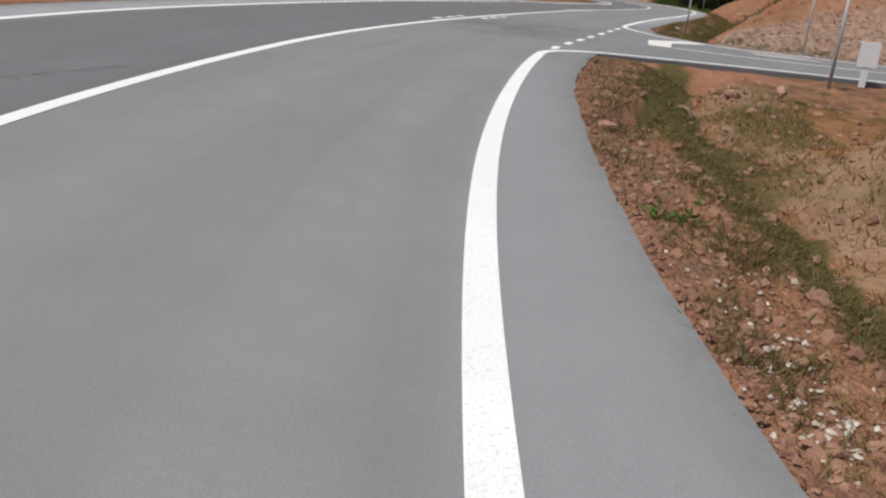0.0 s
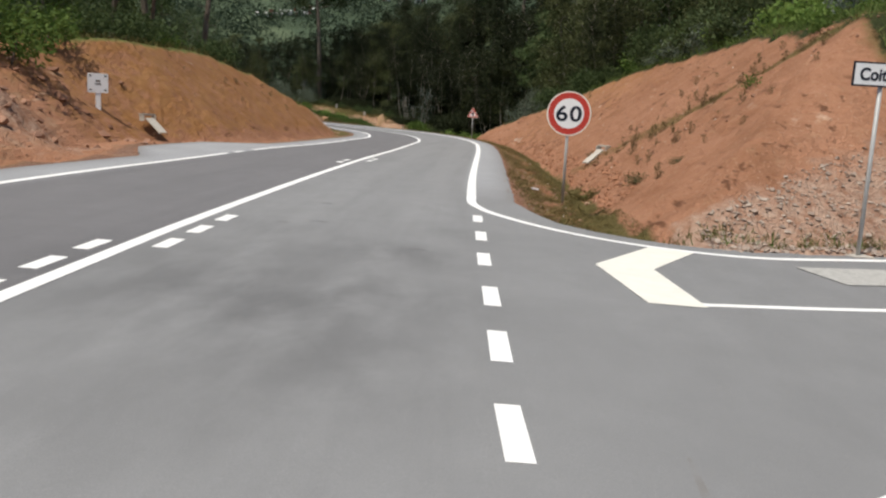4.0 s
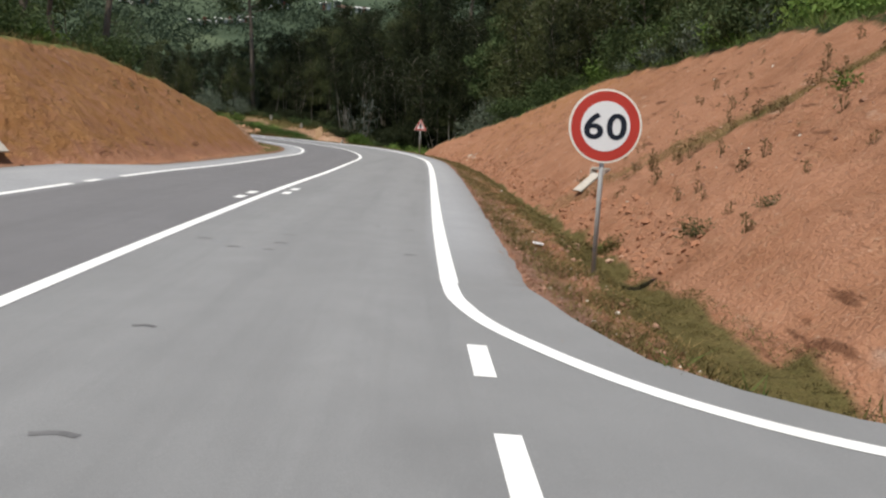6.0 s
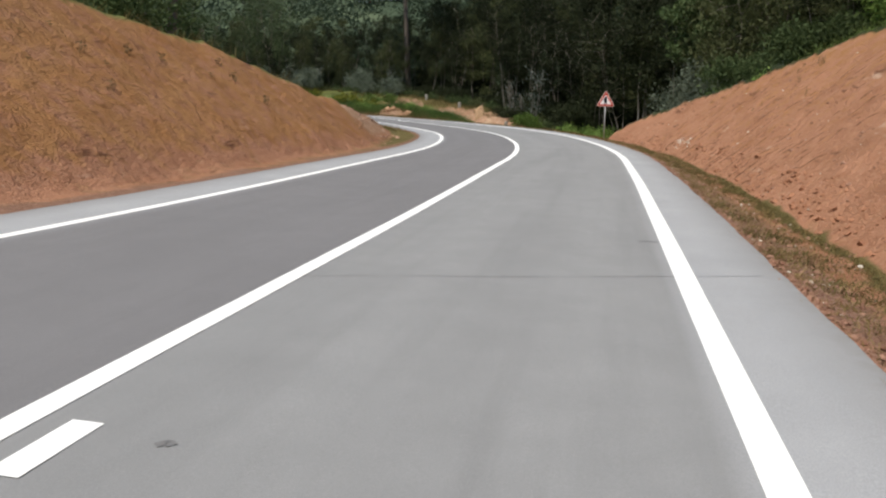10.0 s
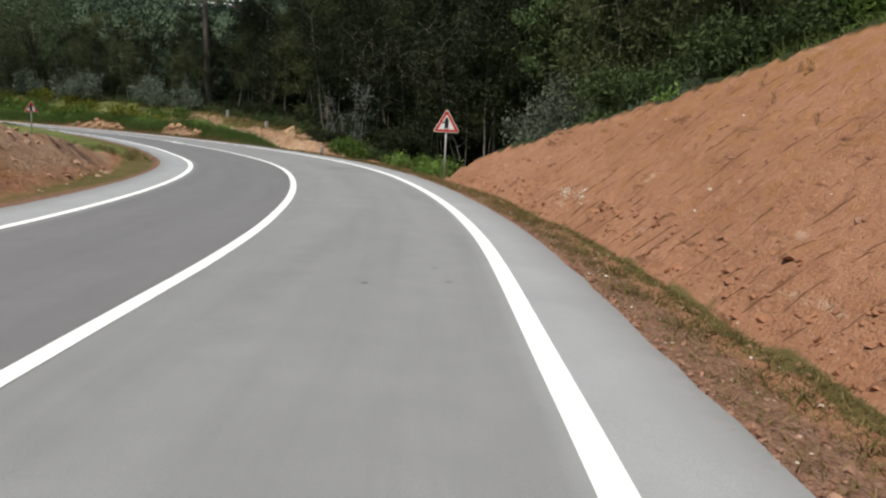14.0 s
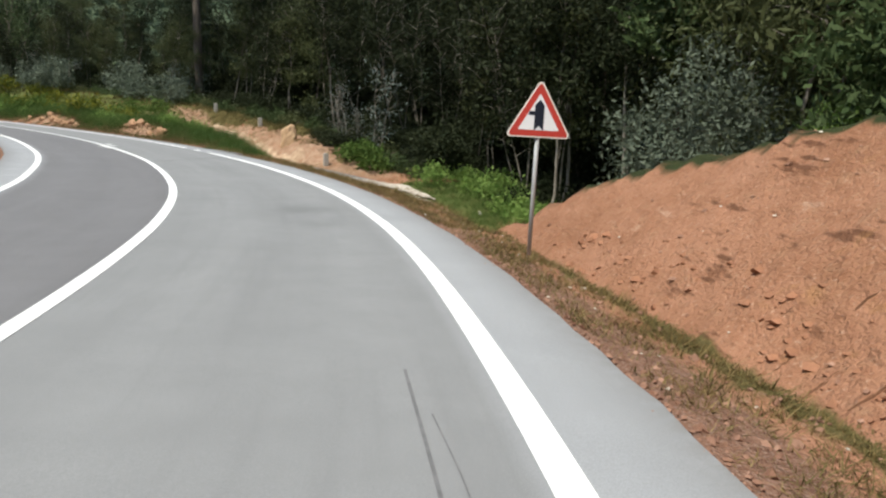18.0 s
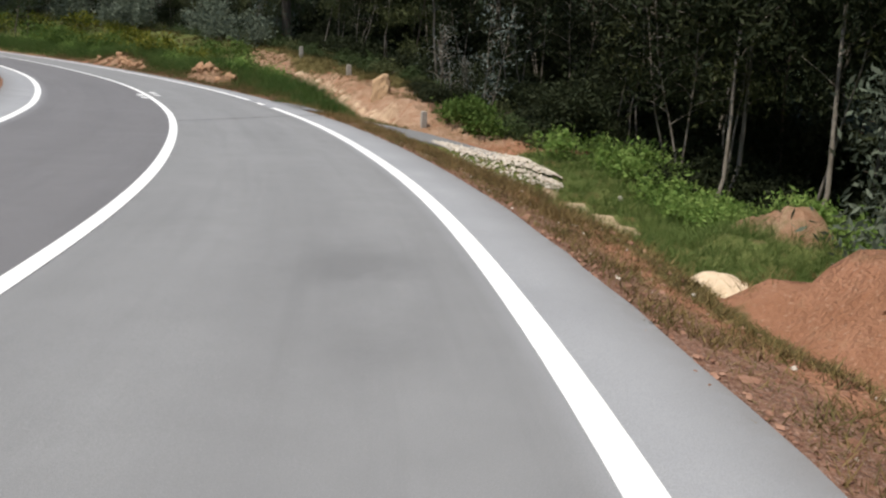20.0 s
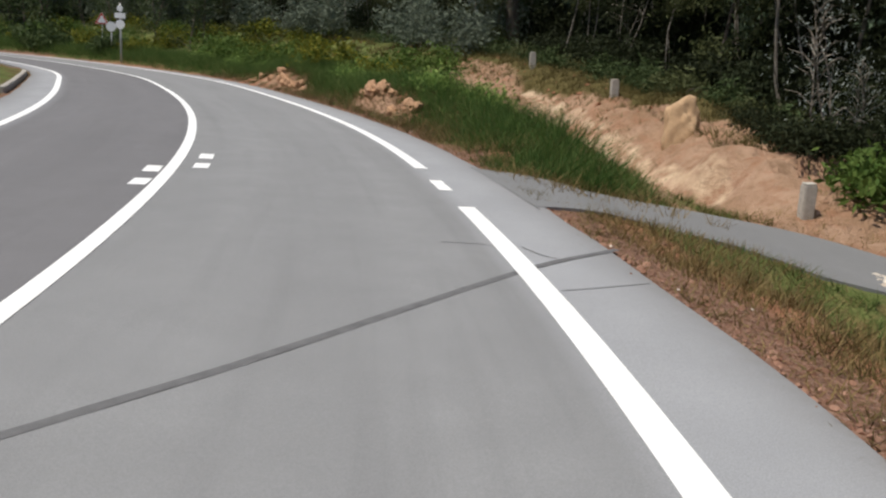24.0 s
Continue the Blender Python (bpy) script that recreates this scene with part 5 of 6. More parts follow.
def marker_board(at, turn, scale=1.0, bars=True):
    s = tagged(new("marker_board"), "white board on a broad white stem, with faint dark printing" if bars else "plain white board on a broad white stem", "marker")
    k = scale
    side = (.33 if bars else .25) * k
    part("stem", box(.17 * k, .05, .75 * k, (0, 0, .225 * k), .008), SIGN_WHITE, s)
    o = part("board", plate(rounded([(-side, 0), (side, 0), (side, .66 * k), (-side, .66 * k)], .04 * k), .06, -.04), SIGN_WHITE, s)
    o.location.z = .58 * k
    if bars:
        for x, z, w, h in ((-.24, .58, .08, .05), (.24, .58, .08, .05), (-.24, .10, .08, .05), (.24, .10, .08, .05), (0, .40, .14, .05), (0, .30, .18, .04)):
            b = part("printed_bar", box(w * k, .004, h * k, (x * k, -.044, z * k)), SIGN_GREY, s)
            b.location.z = .58 * k
    s.matrix_world = pose(*at, 0, 0, turn)
    return s


def chevron_board(y0, y1, x, low, high):
    s = tagged(new("chevron_board"), "long rust-red chevron board on steel posts at the junction", "road sign")
    w = y1 - y0
    for u in (-w / 2 + .12, 0.02, w / 2 - .14):
        part("post", rod(.035, low + (high if abs(u) > .1 else high) + .2, (u, .05, -.2)), STEEL, s)
    part("strut", rod(.03, low + .1, (.22, .32, -.2)), STEEL_DARK, s, "dark steel strut")
    o = part("panel", plate([(-w / 2, 0), (w / 2, 0), (w / 2, high), (-w / 2, high)], .03, -.015), SIGN_DARK_RED, s)
    o.location.z = low
    n = 9
    for i in range(n):
        c = -w / 2 + w * (i + .5) / n
        lean = -.16 if i < n // 2 else .16
        arc = [(.5 - abs(j / 6 - .5) ** 2 * 2, high * (.006 + .988 * j / 6)) for j in range(7)]
        outline = [(c + .055 + lean * q, h) for q, h in arc] + [(c - .075 + lean * q, h) for q, h in arc[::-1]]
        b = part("chevron", plate(outline, .004, -.019), SIGN_RUST, s)
        b.location.z = low
    z = height(x, (y0 + y1) / 2)
    s.matrix_world = pose(x, (y0 + y1) / 2, z, 0, 0, 90)
    return s


P60 = (2.72,2.06)
speed_sign((P60[0], P60[1], height(*P60)), 3, 1.70 - height(*P60))
PTRI = (-1.59,49.0)
warning_sign((PTRI[0], PTRI[1], height(*PTRI)), 7, 1.61 - height(*PTRI))
direction_sign((6.75,-2.75, height(6.75,-2.75)), 14, 2.41 - height(6.75,-2.75))
sign_from_behind((7.28,-10.79, height(7.28,-11.26)), 6, 2.02 - height(7.28,-11.26))
marker_board((8.0,-9.12, height(8.0,-9.58)), 12, .82, False)
marker_board((-11.6,10.26, height(-11.6,10.26) - .05), 30, .92)
chevron_board(-8.0, -5.36, -7.15, 1.66, .70)
pole = tagged(new("tall_pole"), "tall slim galvanised pole beside the chevron board", "pole")
part("shaft", rod(.05, 7.2, (0, 0, -.2), 12, .035), STEEL, pole)
part("base_plate", box(.26, .26, .03, (0, 0, .0), .005), STEEL, pole)
pole.matrix_world = pose(-7.32, -7.25, height(-7.32, -7.25))

warning_sign((-24.8, 65.5, height(-24.8, 65.5)), 30, 1.5 - height(-24.8, 65.5), "bend_warning_sign", "triangular white warning sign on the inner bank of the bend", True, .74)

# the signs far along the road
x, y = -49.7, 96.6
far_sign = tagged(new("sign_cluster"), "steel post with small round and square white signs", "road sign")
part("post", rod(.06, 3.6, (0, 0, -.2)), STEEL, far_sign)
for z, r in ((3.1, .17), (2.2, .26)):
    part("disc", plate([(a, b + z) for a, b in disc(r, 24)], .03, -.08), SIGN_WHITE, far_sign)
part("plate", plate([(-.3, 2.55), (.3, 2.55), (.3, 2.85), (-.3, 2.85)], .03, -.08), SIGN_WHITE, far_sign)
far_sign.matrix_world = pose(x, y, height(x, y), 0, 0, 35)
warning_sign((-54.3, 99.2, height(-54.3, 99.2)), 40, 2.0, "far_warning_sign", "small white triangular sign at the far bend", False, .9)
o = tagged(new("round_sign"), "round white sign at the far bend", "road sign")
part("post", rod(.04, 1.9, (0, .05, -.2)), STEEL, o)
part("disc", plate([(a, b + 1.7) for a, b in disc(.30, 24)], .02, -.01), SIGN_WHITE, o)
o.matrix_world = pose(-52.9, 98.7, height(-52.9, 98.7), 0, 0, 38)

o = tagged(new("utility_pole"), "weathered grey wooden utility pole above the bank", "pole")
part("shaft", rod(.13, 9, (0, 0, -.4), 12, .10), BARK_PINE, o)
part("band", rod(.135, .08, (0, 0, 5.2), 12), STEEL, o)
o.matrix_world = pose(-13.2, .6, height(-13.2, .6))
# added dark sheet, stands in for the chevron board's shadow on the ground
o = tagged(new("plastic_sheet"), "crumpled black sheet added in place of the chevron board's shadow", "litter")
bm = bmesh.new()
bmesh.ops.create_grid(bm, x_segments=14, y_segments=8, size=.5)
for w in bm.verts:
    w.co = Vector((w.co.x * 1.1, w.co.y * .6, .05 + .07 * noise.noise(w.co * 5) + .04 * noise.noise(w.co * 11)))
part("sheet", bm, SIGN_BLACK, o)
o.matrix_world = pose(-6.9, -5.6, height(-6.9, -5.6) + .03, 0, 0, 70)


# a dark hole in the ground, given the shape of a short pipe
def culvert(at, turn):
    s = tagged(new("culvert"), "dark hole in the grassy ditch, built as an earth-coloured pipe", "drain")
    bm = bmesh.new()
    rings = []
    for r, y in ((.14, .9), (.14, 0), (.19, 0), (.19, .5)):
        rings.append([bm.verts.new((r * math.cos(j * math.pi / 10), y, r * math.sin(j * math.pi / 10))) for j in range(20)])
    for p_, q_ in zip(rings, rings[1:]):
        for j in range(20):
            bm.faces.new((p_[j], p_[(j + 1) % 20], q_[(j + 1) % 20], q_[j]))
    part("pipe", bm, EARTH, s)
    # dark end disc, stands in for the shade at the hole's bottom
    bm = bmesh.new()
    bm.faces.new([bm.verts.new((.14 * math.cos(j * math.pi / 10), .9, .14 * math.sin(j * math.pi / 10))) for j in range(20)])
    part("hole_shade", bm, STEEL_DARK, s, "dark disc in place of the shade deep inside the hole")
    s.matrix_world = pose(*at, -24, 0, turn)
    return s


culvert((4.95, -15.9, height(4.95, -15.9) - .10), -12)

# concrete outfalls, posts and the kerb
def outfall(at, turn, label):
    s = tagged(new("drain_outfall"), label, "drain")
    part("lintel", box(.95, .22, .10, (0, 0, .12), .015), CONCRETE, s)
    part("cheek", box(.08, .30, .3, (-.40, -.05, -.05), .01), CONCRETE, s)
    part("cheek", box(.08, .30, .3, (.40, -.05, -.05), .01), CONCRETE, s)
    part("chute", box(.55, 1.15, .07, (0, -.62, -.42), .015, Matrix.Rotation(radians(38), 4, "X")), CONCRETE, s, "sloping concrete chute")
    s.matrix_world = pose(*at, 0, 0, turn) @ Matrix.Scale(.66, 4)
    return s


outfall(DRAIN_R, -62, "pale concrete drain outfall set in the orange bank")
outfall(DRAIN_L, 70, "pale concrete drain outfall with a chute in the clay bank")
for x, y, z in ((-21.5, 90.7, 1.50), (-16.8, 85.3, .72), (-10.9, 77.1, -.80)):
    s = tagged(new("concrete_post"), "short square concrete marker post on the bank", "post", "concrete marker posts")
    part("shaft", box(.22, .22, 1.2, (0, 0, -.03), .02), CONCRETE, s)
    part("cap", box(.20, .20, .03, (0, 0, .585), .012), CONCRETE, s)
    s.matrix_world = pose(x, y, z, 3, -3, 30)
kerb = tagged(new("kerb"), "pale worn concrete kerb around the inner verge", "kerb", kind="structure")
for i in range(14):
    k = at_y(80) + i
    a, b = on_road(k, -LEDGE - .12), on_road(k + 1, -LEDGE - .12)
    w = b - a
    bm = box(np.hypot(w[0], w[1]) - .02, .16, .2, (0, 0, .02), .02)
    o = part("kerbstone", bm, CONCRETE, kerb)
    o.matrix_world = Matrix.Translation((*((a + b) / 2)[:2], (a[2] + b[2]) / 2)) @ Matrix.Rotation(math.atan2(w[1], w[0]), 4, "Z")
o = tagged(new("litter"), "small scrap of white paper on the verge", "litter")
part("sheet", box(.16, .10, .02, (0, 0, .02), .008), SIGN_WHITE, o)
o.matrix_world = pose(2.19, 3.85, height(2.19, 3.85) + .035, 4, 8, 10)

# ---- trees and shrubs ----


def tube(path, radii, sides=7):
    """A tapered bent limb: verts and faces."""
    v, f = [], []
    for i, (p, r) in enumerate(zip(path, radii)):
        t = (path[min(i + 1, len(path) - 1)] - path[max(i - 1, 0)]).normalized()
        a = t.orthogonal().normalized()
        b = t.cross(a)
        for j in range(sides):
            u = 2 * math.pi * j / sides
            v.append(p + (a * math.cos(u) + b * math.sin(u)) * r)
    for i in range(len(path) - 1):
        for j in range(sides):
            f.append((i * sides + j, i * sides + (j + 1) % sides, (i + 1) * sides + (j + 1) % sides, (i + 1) * sides + j))
    return v, f


def join(pieces):
    v, f = [], []
    for a, b in pieces:
        n = len(v)
        v += list(a)
        f += [tuple(i + n for i in q) for q in b]
    return v, f


def leaves(centres, spread, count, size, r, long=1.6, droop=.3):
    """Leaf cards round the given centres."""
    n = len(centres) * count
    c = np.repeat(np.array([tuple(p) for p in centres]), count, 0) + r.randn(n, 3) * np.repeat(np.array(spread).reshape(-1, 1), count, 0) * np.array([1, 1, .75])
    a = r.randn(n, 3)
    a[:, 2] -= droop
    a /= np.linalg.norm(a, axis=1)[:, None]
    b = np.cross(a, r.randn(n, 3))
    b /= np.linalg.norm(b, axis=1)[:, None]
    s = (size * (.55 + .9 * r.rand(n)))[:, None]
    a, b = a * s * long, b * s * .5
    v = np.stack([c - a * .5, c + b * .5, c + a * .5, c - b * .5], 1).reshape(-1, 3)
    return v, [(4 * i, 4 * i + 1, 4 * i + 2, 4 * i + 3) for i in range(n)]


def eucalypt(seed, tall, stems, leaf, label, bark=BARK_PALE, low=.30, cards=100, size=.155, name="eucalyptus_tree"):
    r = np.random.RandomState(seed)
    s = tagged(new(name), label, "tree", "forest trees")
    wood, tips, spread = [], [], []
    for q in range(stems):
        lean = Vector((r.randn() * .09, r.randn() * .09, 1)) if stems == 1 else Vector((r.randn() * .10, r.randn() * .10, 1))
        h = tall * (.75 + .3 * r.rand()) if q else tall
        base = Vector((r.randn() * .35, r.randn() * .35, -.3)) if stems > 1 else Vector((0, 0, -.3))
        path, p = [], base
        for i in range(8):
            path.append(p.copy())
            p = p + (lean + Vector((r.randn() * .09, r.randn() * .09, 0))) * (h / 7)
        wood.append(tube(path, [(.040 + .0055 * tall * .6) * (1 - i / 8.2) / (1 + .25 * (stems - 1)) for i in range(8)], 6))
        for i in range(16):
            u = low + (1 - low) * (i + r.rand()) / 16
            j = min(6, int(u * 7))
            o = path[j].lerp(path[j + 1], u * 7 - j)
            a = r.rand() * 6.28
            ln = tall * (.055 + .11 * r.rand()) * (1.15 - .6 * abs(u - .55))
            e = o + Vector((math.cos(a), math.sin(a), .55 + .3 * r.randn())) * ln
            wood.append(tube([o, o.lerp(e, .5) + Vector((0, 0, .1)), e], [.028, .018, .006], 4))
            tips += [e, o.lerp(e, .6)]
            spread += [.24 + .022 * tall, .20 + .016 * tall]
    part("trunk", mesh_of("trunk", *join(wood), bark, smooth=True), None, s)
    part("crown", mesh_of("crown", *leaves(tips, spread, max(6, int(cards / stems)), size, r, 1.9, .6), leaf), None, s)
    return s


def pine(seed, tall, label, bare=.5, wide=1.0, cards=80, leaf=LEAF_PINE, needle=.24):
    r = np.random.RandomState(seed)
    s = tagged(new("pine_tree"), label, "tree", "pines")
    path, p = [], Vector((0, 0, -.3))
    for i in range(10):
        path.append(p.copy())
        p = p + Vector((r.randn() * .015, r.randn() * .015, 1 / 9)) * tall
    wood = [tube(path, [.012 * tall * (1 - i / 10.5) + .03 for i in range(10)], 9)]
    tips, spread = [], []
    for i in range(50):
        u = bare + (1 - bare) * ((i + r.rand()) / 50) * .98
        j = min(8, int(u * 9))
        o = path[j].lerp(path[j + 1], u * 9 - j)
        a = i * 2.4 + r.rand()
        shape = math.sin(min(1, (u - bare) / (1 - bare) * 1.15 + .22) * math.pi) ** .7
        ln = tall * .20 * wide * shape * (.6 + .6 * r.rand())
        e = o + Vector((math.cos(a), math.sin(a), .22 + .25 * r.rand())) * ln
        m = o.lerp(e, .55) - Vector((0, 0, ln * .06))
        wood.append(tube([o, m, e], [.05, .03, .01], 5))
        tips += [e, m, o.lerp(e, .8) + Vector((r.randn() * .4, r.randn() * .4, .2))]
        spread += [.026 * tall, .018 * tall, .022 * tall]
    for i in range(5):
        u = bare * (.35 + .6 * i / 5)
        j = min(8, int(u * 9))
        o = path[j].lerp(path[j + 1], u * 9 - j)
        a = r.rand() * 6.28
        wood.append(tube([o, o + Vector((math.cos(a), math.sin(a), .1)) * 1.1], [.03, .008], 4))
    part("trunk", mesh_of("trunk", *join(wood), BARK_PINE, smooth=True), None, s)
    part("crown", mesh_of("crown", *leaves(tips, spread, cards, needle, r, 1.5, -.2), leaf), None, s)
    return s


def shrub(seed, tall, wide, leaf, label, name="shrub", cards=26, size=.13, clumps=34):
    r = np.random.RandomState(seed)
    s = tagged(new(name), label, "shrub", "shrubs")
    wood, tips, spread = [], [], []
    for i in range(clumps):
        a, u = r.rand() * 6.28, r.rand() ** .6
        e = Vector((math.cos(a) * u * wide, math.sin(a) * u * wide, tall * (.25 + .75 * r.rand() * (1.05 - .5 * u))))
        if i == 0:
            wood.append(tube([Vector((0, 0, -.15)), e * .5 + Vector((0, 0, tall * .1)), e], [.03, .02, .006], 4))
        tips.append(e)
        spread.append(.10 + .13 * wide)
    part("stem", mesh_of("stem", *join(wood), BARK_PINE), None, s)
    part("foliage", mesh_of("foliage", *leaves(tips, spread, cards, size, r, 1.5, .1), leaf), None, s)
    return s


def place(ob, spots):
    """The first spot takes the thing itself, the others its copies; spots are x, y, turn, scale."""
    xs, ys = np.array([s[0] for s in spots]), np.array([s[1] for s in spots])
    z = land(xs, ys)[0]
    for i, (x, y, a, k) in enumerate(spots):
        o = ob if i == 0 else copy_thing(ob, pose(0, 0, 0))
        o.location, o.rotation_euler, o.scale = (x, y, z[i] - .12), (0, 0, radians(a)), (k, k, k)


def wood_spots(n, k0, k1, d0, d1, gap, seed, taken):
    """Random places for trees that keep a gap."""
    r = np.random.RandomState(seed)
    out = []
    for _ in range(n * 14):
        if len(out) >= n:
            break
        k = r.randint(k0, k1)
        d = d0 + (d1 - d0) * r.rand() if callable(d0) is False else d0(RY[k]) + d1 * r.rand()
        x, y = RL[k, :2] + RN[k] * d + RT[k] * r.rand() * .5
        kk, dd = near_road([x], [y])
        edge = d0(RY[kk[0]]) if callable(d0) else min(abs(d0), abs(d1))
        if abs(dd[0]) < edge - .6 or (dd[0] > 0) != (d > 0):
            continue
        if 8 < x < 13.2 and 4 < y < 12.2:
            continue
        if x > 1 and -16 < y < 6 + max(0, (x - 9) * .5):
            continue
        if all((x - a) ** 2 + (y - b) ** 2 > gap * gap for a, b in taken):
            taken.append((x, y))
            out.append((x, y, r.rand() * 360, .8 + .45 * r.rand()))
    return out


forest_edge = lambda yk: float(np.interp(yk, [-5, 2, 36, 42, 46, 50, 54, 60, 68, 72, 78, 130], [11.5, 11.2, 11.2, 10.6, 9.8, 9.8, 12.0, 14.2, 13.2, 10.6, 11.2, 10.6]))
taken = []
front = wood_spots(150, at_y(6), at_y(118), forest_edge, 6.5, 1.25, 1, taken)
deep = wood_spots(230, at_y(6), at_y(118), lambda yk: forest_edge(yk) + 6.5, 17, 2.1, 2, taken)


front = [s for s in front if math.hypot(s[0] - 3.3, s[1] - 57.4) > 2.6 and math.hypot(s[0] - 3.6, s[1] - 61.4) > 2.7 and math.hypot(s[0] - 10.8, s[1] - 43.6) > 2.2]


TALL = (13, 11, 14.5, 9.5, 12, 6, 14)


def grown(s, kind, more=1.0):
    """Trees stand low in the valley's middle, taller on the slope to the east of it."""
    k = float(np.interp(s[0] / max(s[1], 8), [-.45, -.26, -.2, -.15, -.04, .03, .15, .19, .24], [.48, .52, .68, .80, .95, .98, 1.0, 1.15, 1.32]))
    k = s[3] * more * (1 + (k - 1) * float(np.clip((s[1] - 38) / 12, 0, 1)))
    if s[1] > 26:
        way = (s[0] - .7) / (s[1] + 4.4)
        steep = float(np.interp(way, [-.16, -.13, -.03, 0, .14, .18, .21, .25], [.30, .16, .165, .18, .175, .19, .23, .40])) + .022 * math.sin(s[0] * 3.1 + s[1] * 1.7)
        k = min(k, max(.45, (1.6 + steep * (s[1] + 4.4) - land_at(s)) / (TALL[kind] * 1.04)))
    return (*s[:3], k)


def land_at(s):
    return float(land(np.array([s[0]]), np.array([s[1]]), False)[0][0])


kinds = [eucalypt(11, 13, 1, LEAF_SHADED, "tall slender eucalyptus with pale trunk and dark crown", low=.42, cards=130),
         eucalypt(12, 11, 2, LEAF_BROWN, "two-stemmed eucalyptus with pale peeling bark", low=.36, cards=130),
         eucalypt(13, 14.5, 1, LEAF_BROWN, "tall brownish-green tree with a dense dark crown", BARK_PINE, low=.08, cards=210, size=.145, name="forest_tree"),
         eucalypt(14, 9.5, 3, LEAF_SHADED, "young many-stemmed eucalyptus with thin pale stems", low=.30, cards=110),
         eucalypt(15, 12, 1, LEAF_PINE, "dark green forest tree with straight brown trunk", BARK_PINE, .05, 210, .145, name="forest_tree"),
         eucalypt(16, 6.0, 2, LEAF_SILVER, "young silvery-leaved eucalyptus at the forest edge", low=.12, cards=12, size=.15, name="young_eucalyptus"),
         eucalypt(17, 14, 1, LEAF_SHADED, "tall dark tree deep in the forest", BARK_PINE, .06, 210, .145, name="forest_tree")]
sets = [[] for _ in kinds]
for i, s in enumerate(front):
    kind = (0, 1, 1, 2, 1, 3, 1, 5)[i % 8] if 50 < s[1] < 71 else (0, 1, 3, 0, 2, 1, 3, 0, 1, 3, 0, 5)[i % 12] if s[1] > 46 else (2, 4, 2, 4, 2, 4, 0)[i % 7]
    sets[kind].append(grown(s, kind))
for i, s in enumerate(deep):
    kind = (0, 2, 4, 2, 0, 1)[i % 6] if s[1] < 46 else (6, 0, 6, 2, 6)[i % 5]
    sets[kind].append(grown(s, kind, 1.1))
for ob, s in zip(kinds, sets):
    place(ob, s)
left_wood = wood_spots(46, at_y(-22), at_y(38), -LEDGE - 26, -LEDGE - 11.0, 1.9, 3, taken)
left_far = wood_spots(60, at_y(58), at_y(125), -LEDGE - 40, -LEDGE - 13, 2.6, 4, taken)
place(eucalypt(21, 10.5, 1, LEAF_EUC, "slender dark tree above the bank", low=.2), left_wood[0::3])
place(eucalypt(22, 8.0, 2, LEAF_GREEN, "leafy green young tree above the bank", BARK_PINE, .12, 60), left_wood[1::3])
place(eucalypt(23, 12, 1, LEAF_PINE, "dark tree with straight trunk above the bank", BARK_PINE, .3, name="forest_tree"), left_wood[2::3] + left_far[0::2])
place(eucalypt(24, 10, 2, LEAF_EUC, "dark eucalyptus beyond the bend", low=.15), left_far[1::2])
place(pine(31,25.99, "tall maritime pine with a long bare trunk", .50, 1.75, 150, LEAF_EUC, .32), [(-25.5,98.3, 0, 1.0)])
place(pine(32,16.77, "slender pine with a thin open crown", .55, .75, 34), [(-18.5,37.09, 40, 1.0), (-24.7,45.45, 120, 1.05), (-18.9,29.62, 200, .95), (-23,33.25, 300, .9)])
place(pine(33,15.75, "slender pine standing above the forest", .5, .8, 60, LEAF_PINE, .3), [(9,62.79, 0, 1.0), (14,58.75, 70, 1.15), (19,64.83, 140, 1.1), (4,68.91, 200, .95), (24,52.75, 10, 1.2), (22,42.56, 90, 1.1)])

place(pine(34, 28.5, "tall thin pine whose crown stands clear above the forest", .58, .62, 26, LEAF_PINE, .34), [(8.2,96, 0, 1.02), (3.6,99, 130, 1.0), (-.6,97, 250, .96), (10.8,94, 60, .98), (5.8,103, 190, 1.1), (-4.5,99, 20, .86), (13.2,93, 310, .96), (1.6,94, 80, .98)])

# undergrowth
low = []
near_edge = lambda yk: forest_edge(yk) - 1.0
g1 = wood_spots(44, at_y(50), at_y(70), near_edge, 2.4, .9, 5, low)
g2 = wood_spots(60, at_y(4), at_y(52), lambda yk: forest_edge(yk) - .9, 2.0, 1.0, 6, low)
clear = lambda spots: [s for s in spots if math.hypot(s[0] - 10.3, s[1] - 42.0) > 2.6 and math.hypot(s[0] - 10.9, s[1] - 44.5) > 2.2]
g3 = wood_spots(210, at_y(2), at_y(118), lambda yk: forest_edge(yk) + (.5 if yk < 72 else 1.3), 11.0, 1.2, 7, low)
g2, g3 = clear(g2), clear(g3)
place(shrub(41, 1.3, .9, LEAF_BRAMBLE, "bright green bramble at the forest edge", "bramble"), g1[0::2] + g2[0::4])
place(shrub(42, 1.0, .8, LEAF_BRAMBLE, "low fresh green bush at the forest edge", "bush"), g1[1::2])
place(shrub(43, 2.3, 1.1, LEAF_EUC, "dark green shrub under the trees", cards=60, size=.13), [s for s in g3 if s[1] <= 70][0::2] + g2[1::4])
place(shrub(59, 2.3, 1.1, LEAF_SHADED, "shrub under the trees, forest shade put into its dark leaf colour", cards=60, size=.13), [s for s in g3 if s[1] > 70][0::2])
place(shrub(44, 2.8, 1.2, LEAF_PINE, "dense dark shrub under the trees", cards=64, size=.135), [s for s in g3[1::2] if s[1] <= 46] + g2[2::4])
place(shrub(68, 2.6, 1.2, LEAF_SHADED, "dense shrub deep under the trees, shade put into its leaf colour", cards=60, size=.13), [s for s in g3[1::2] if s[1] > 46])
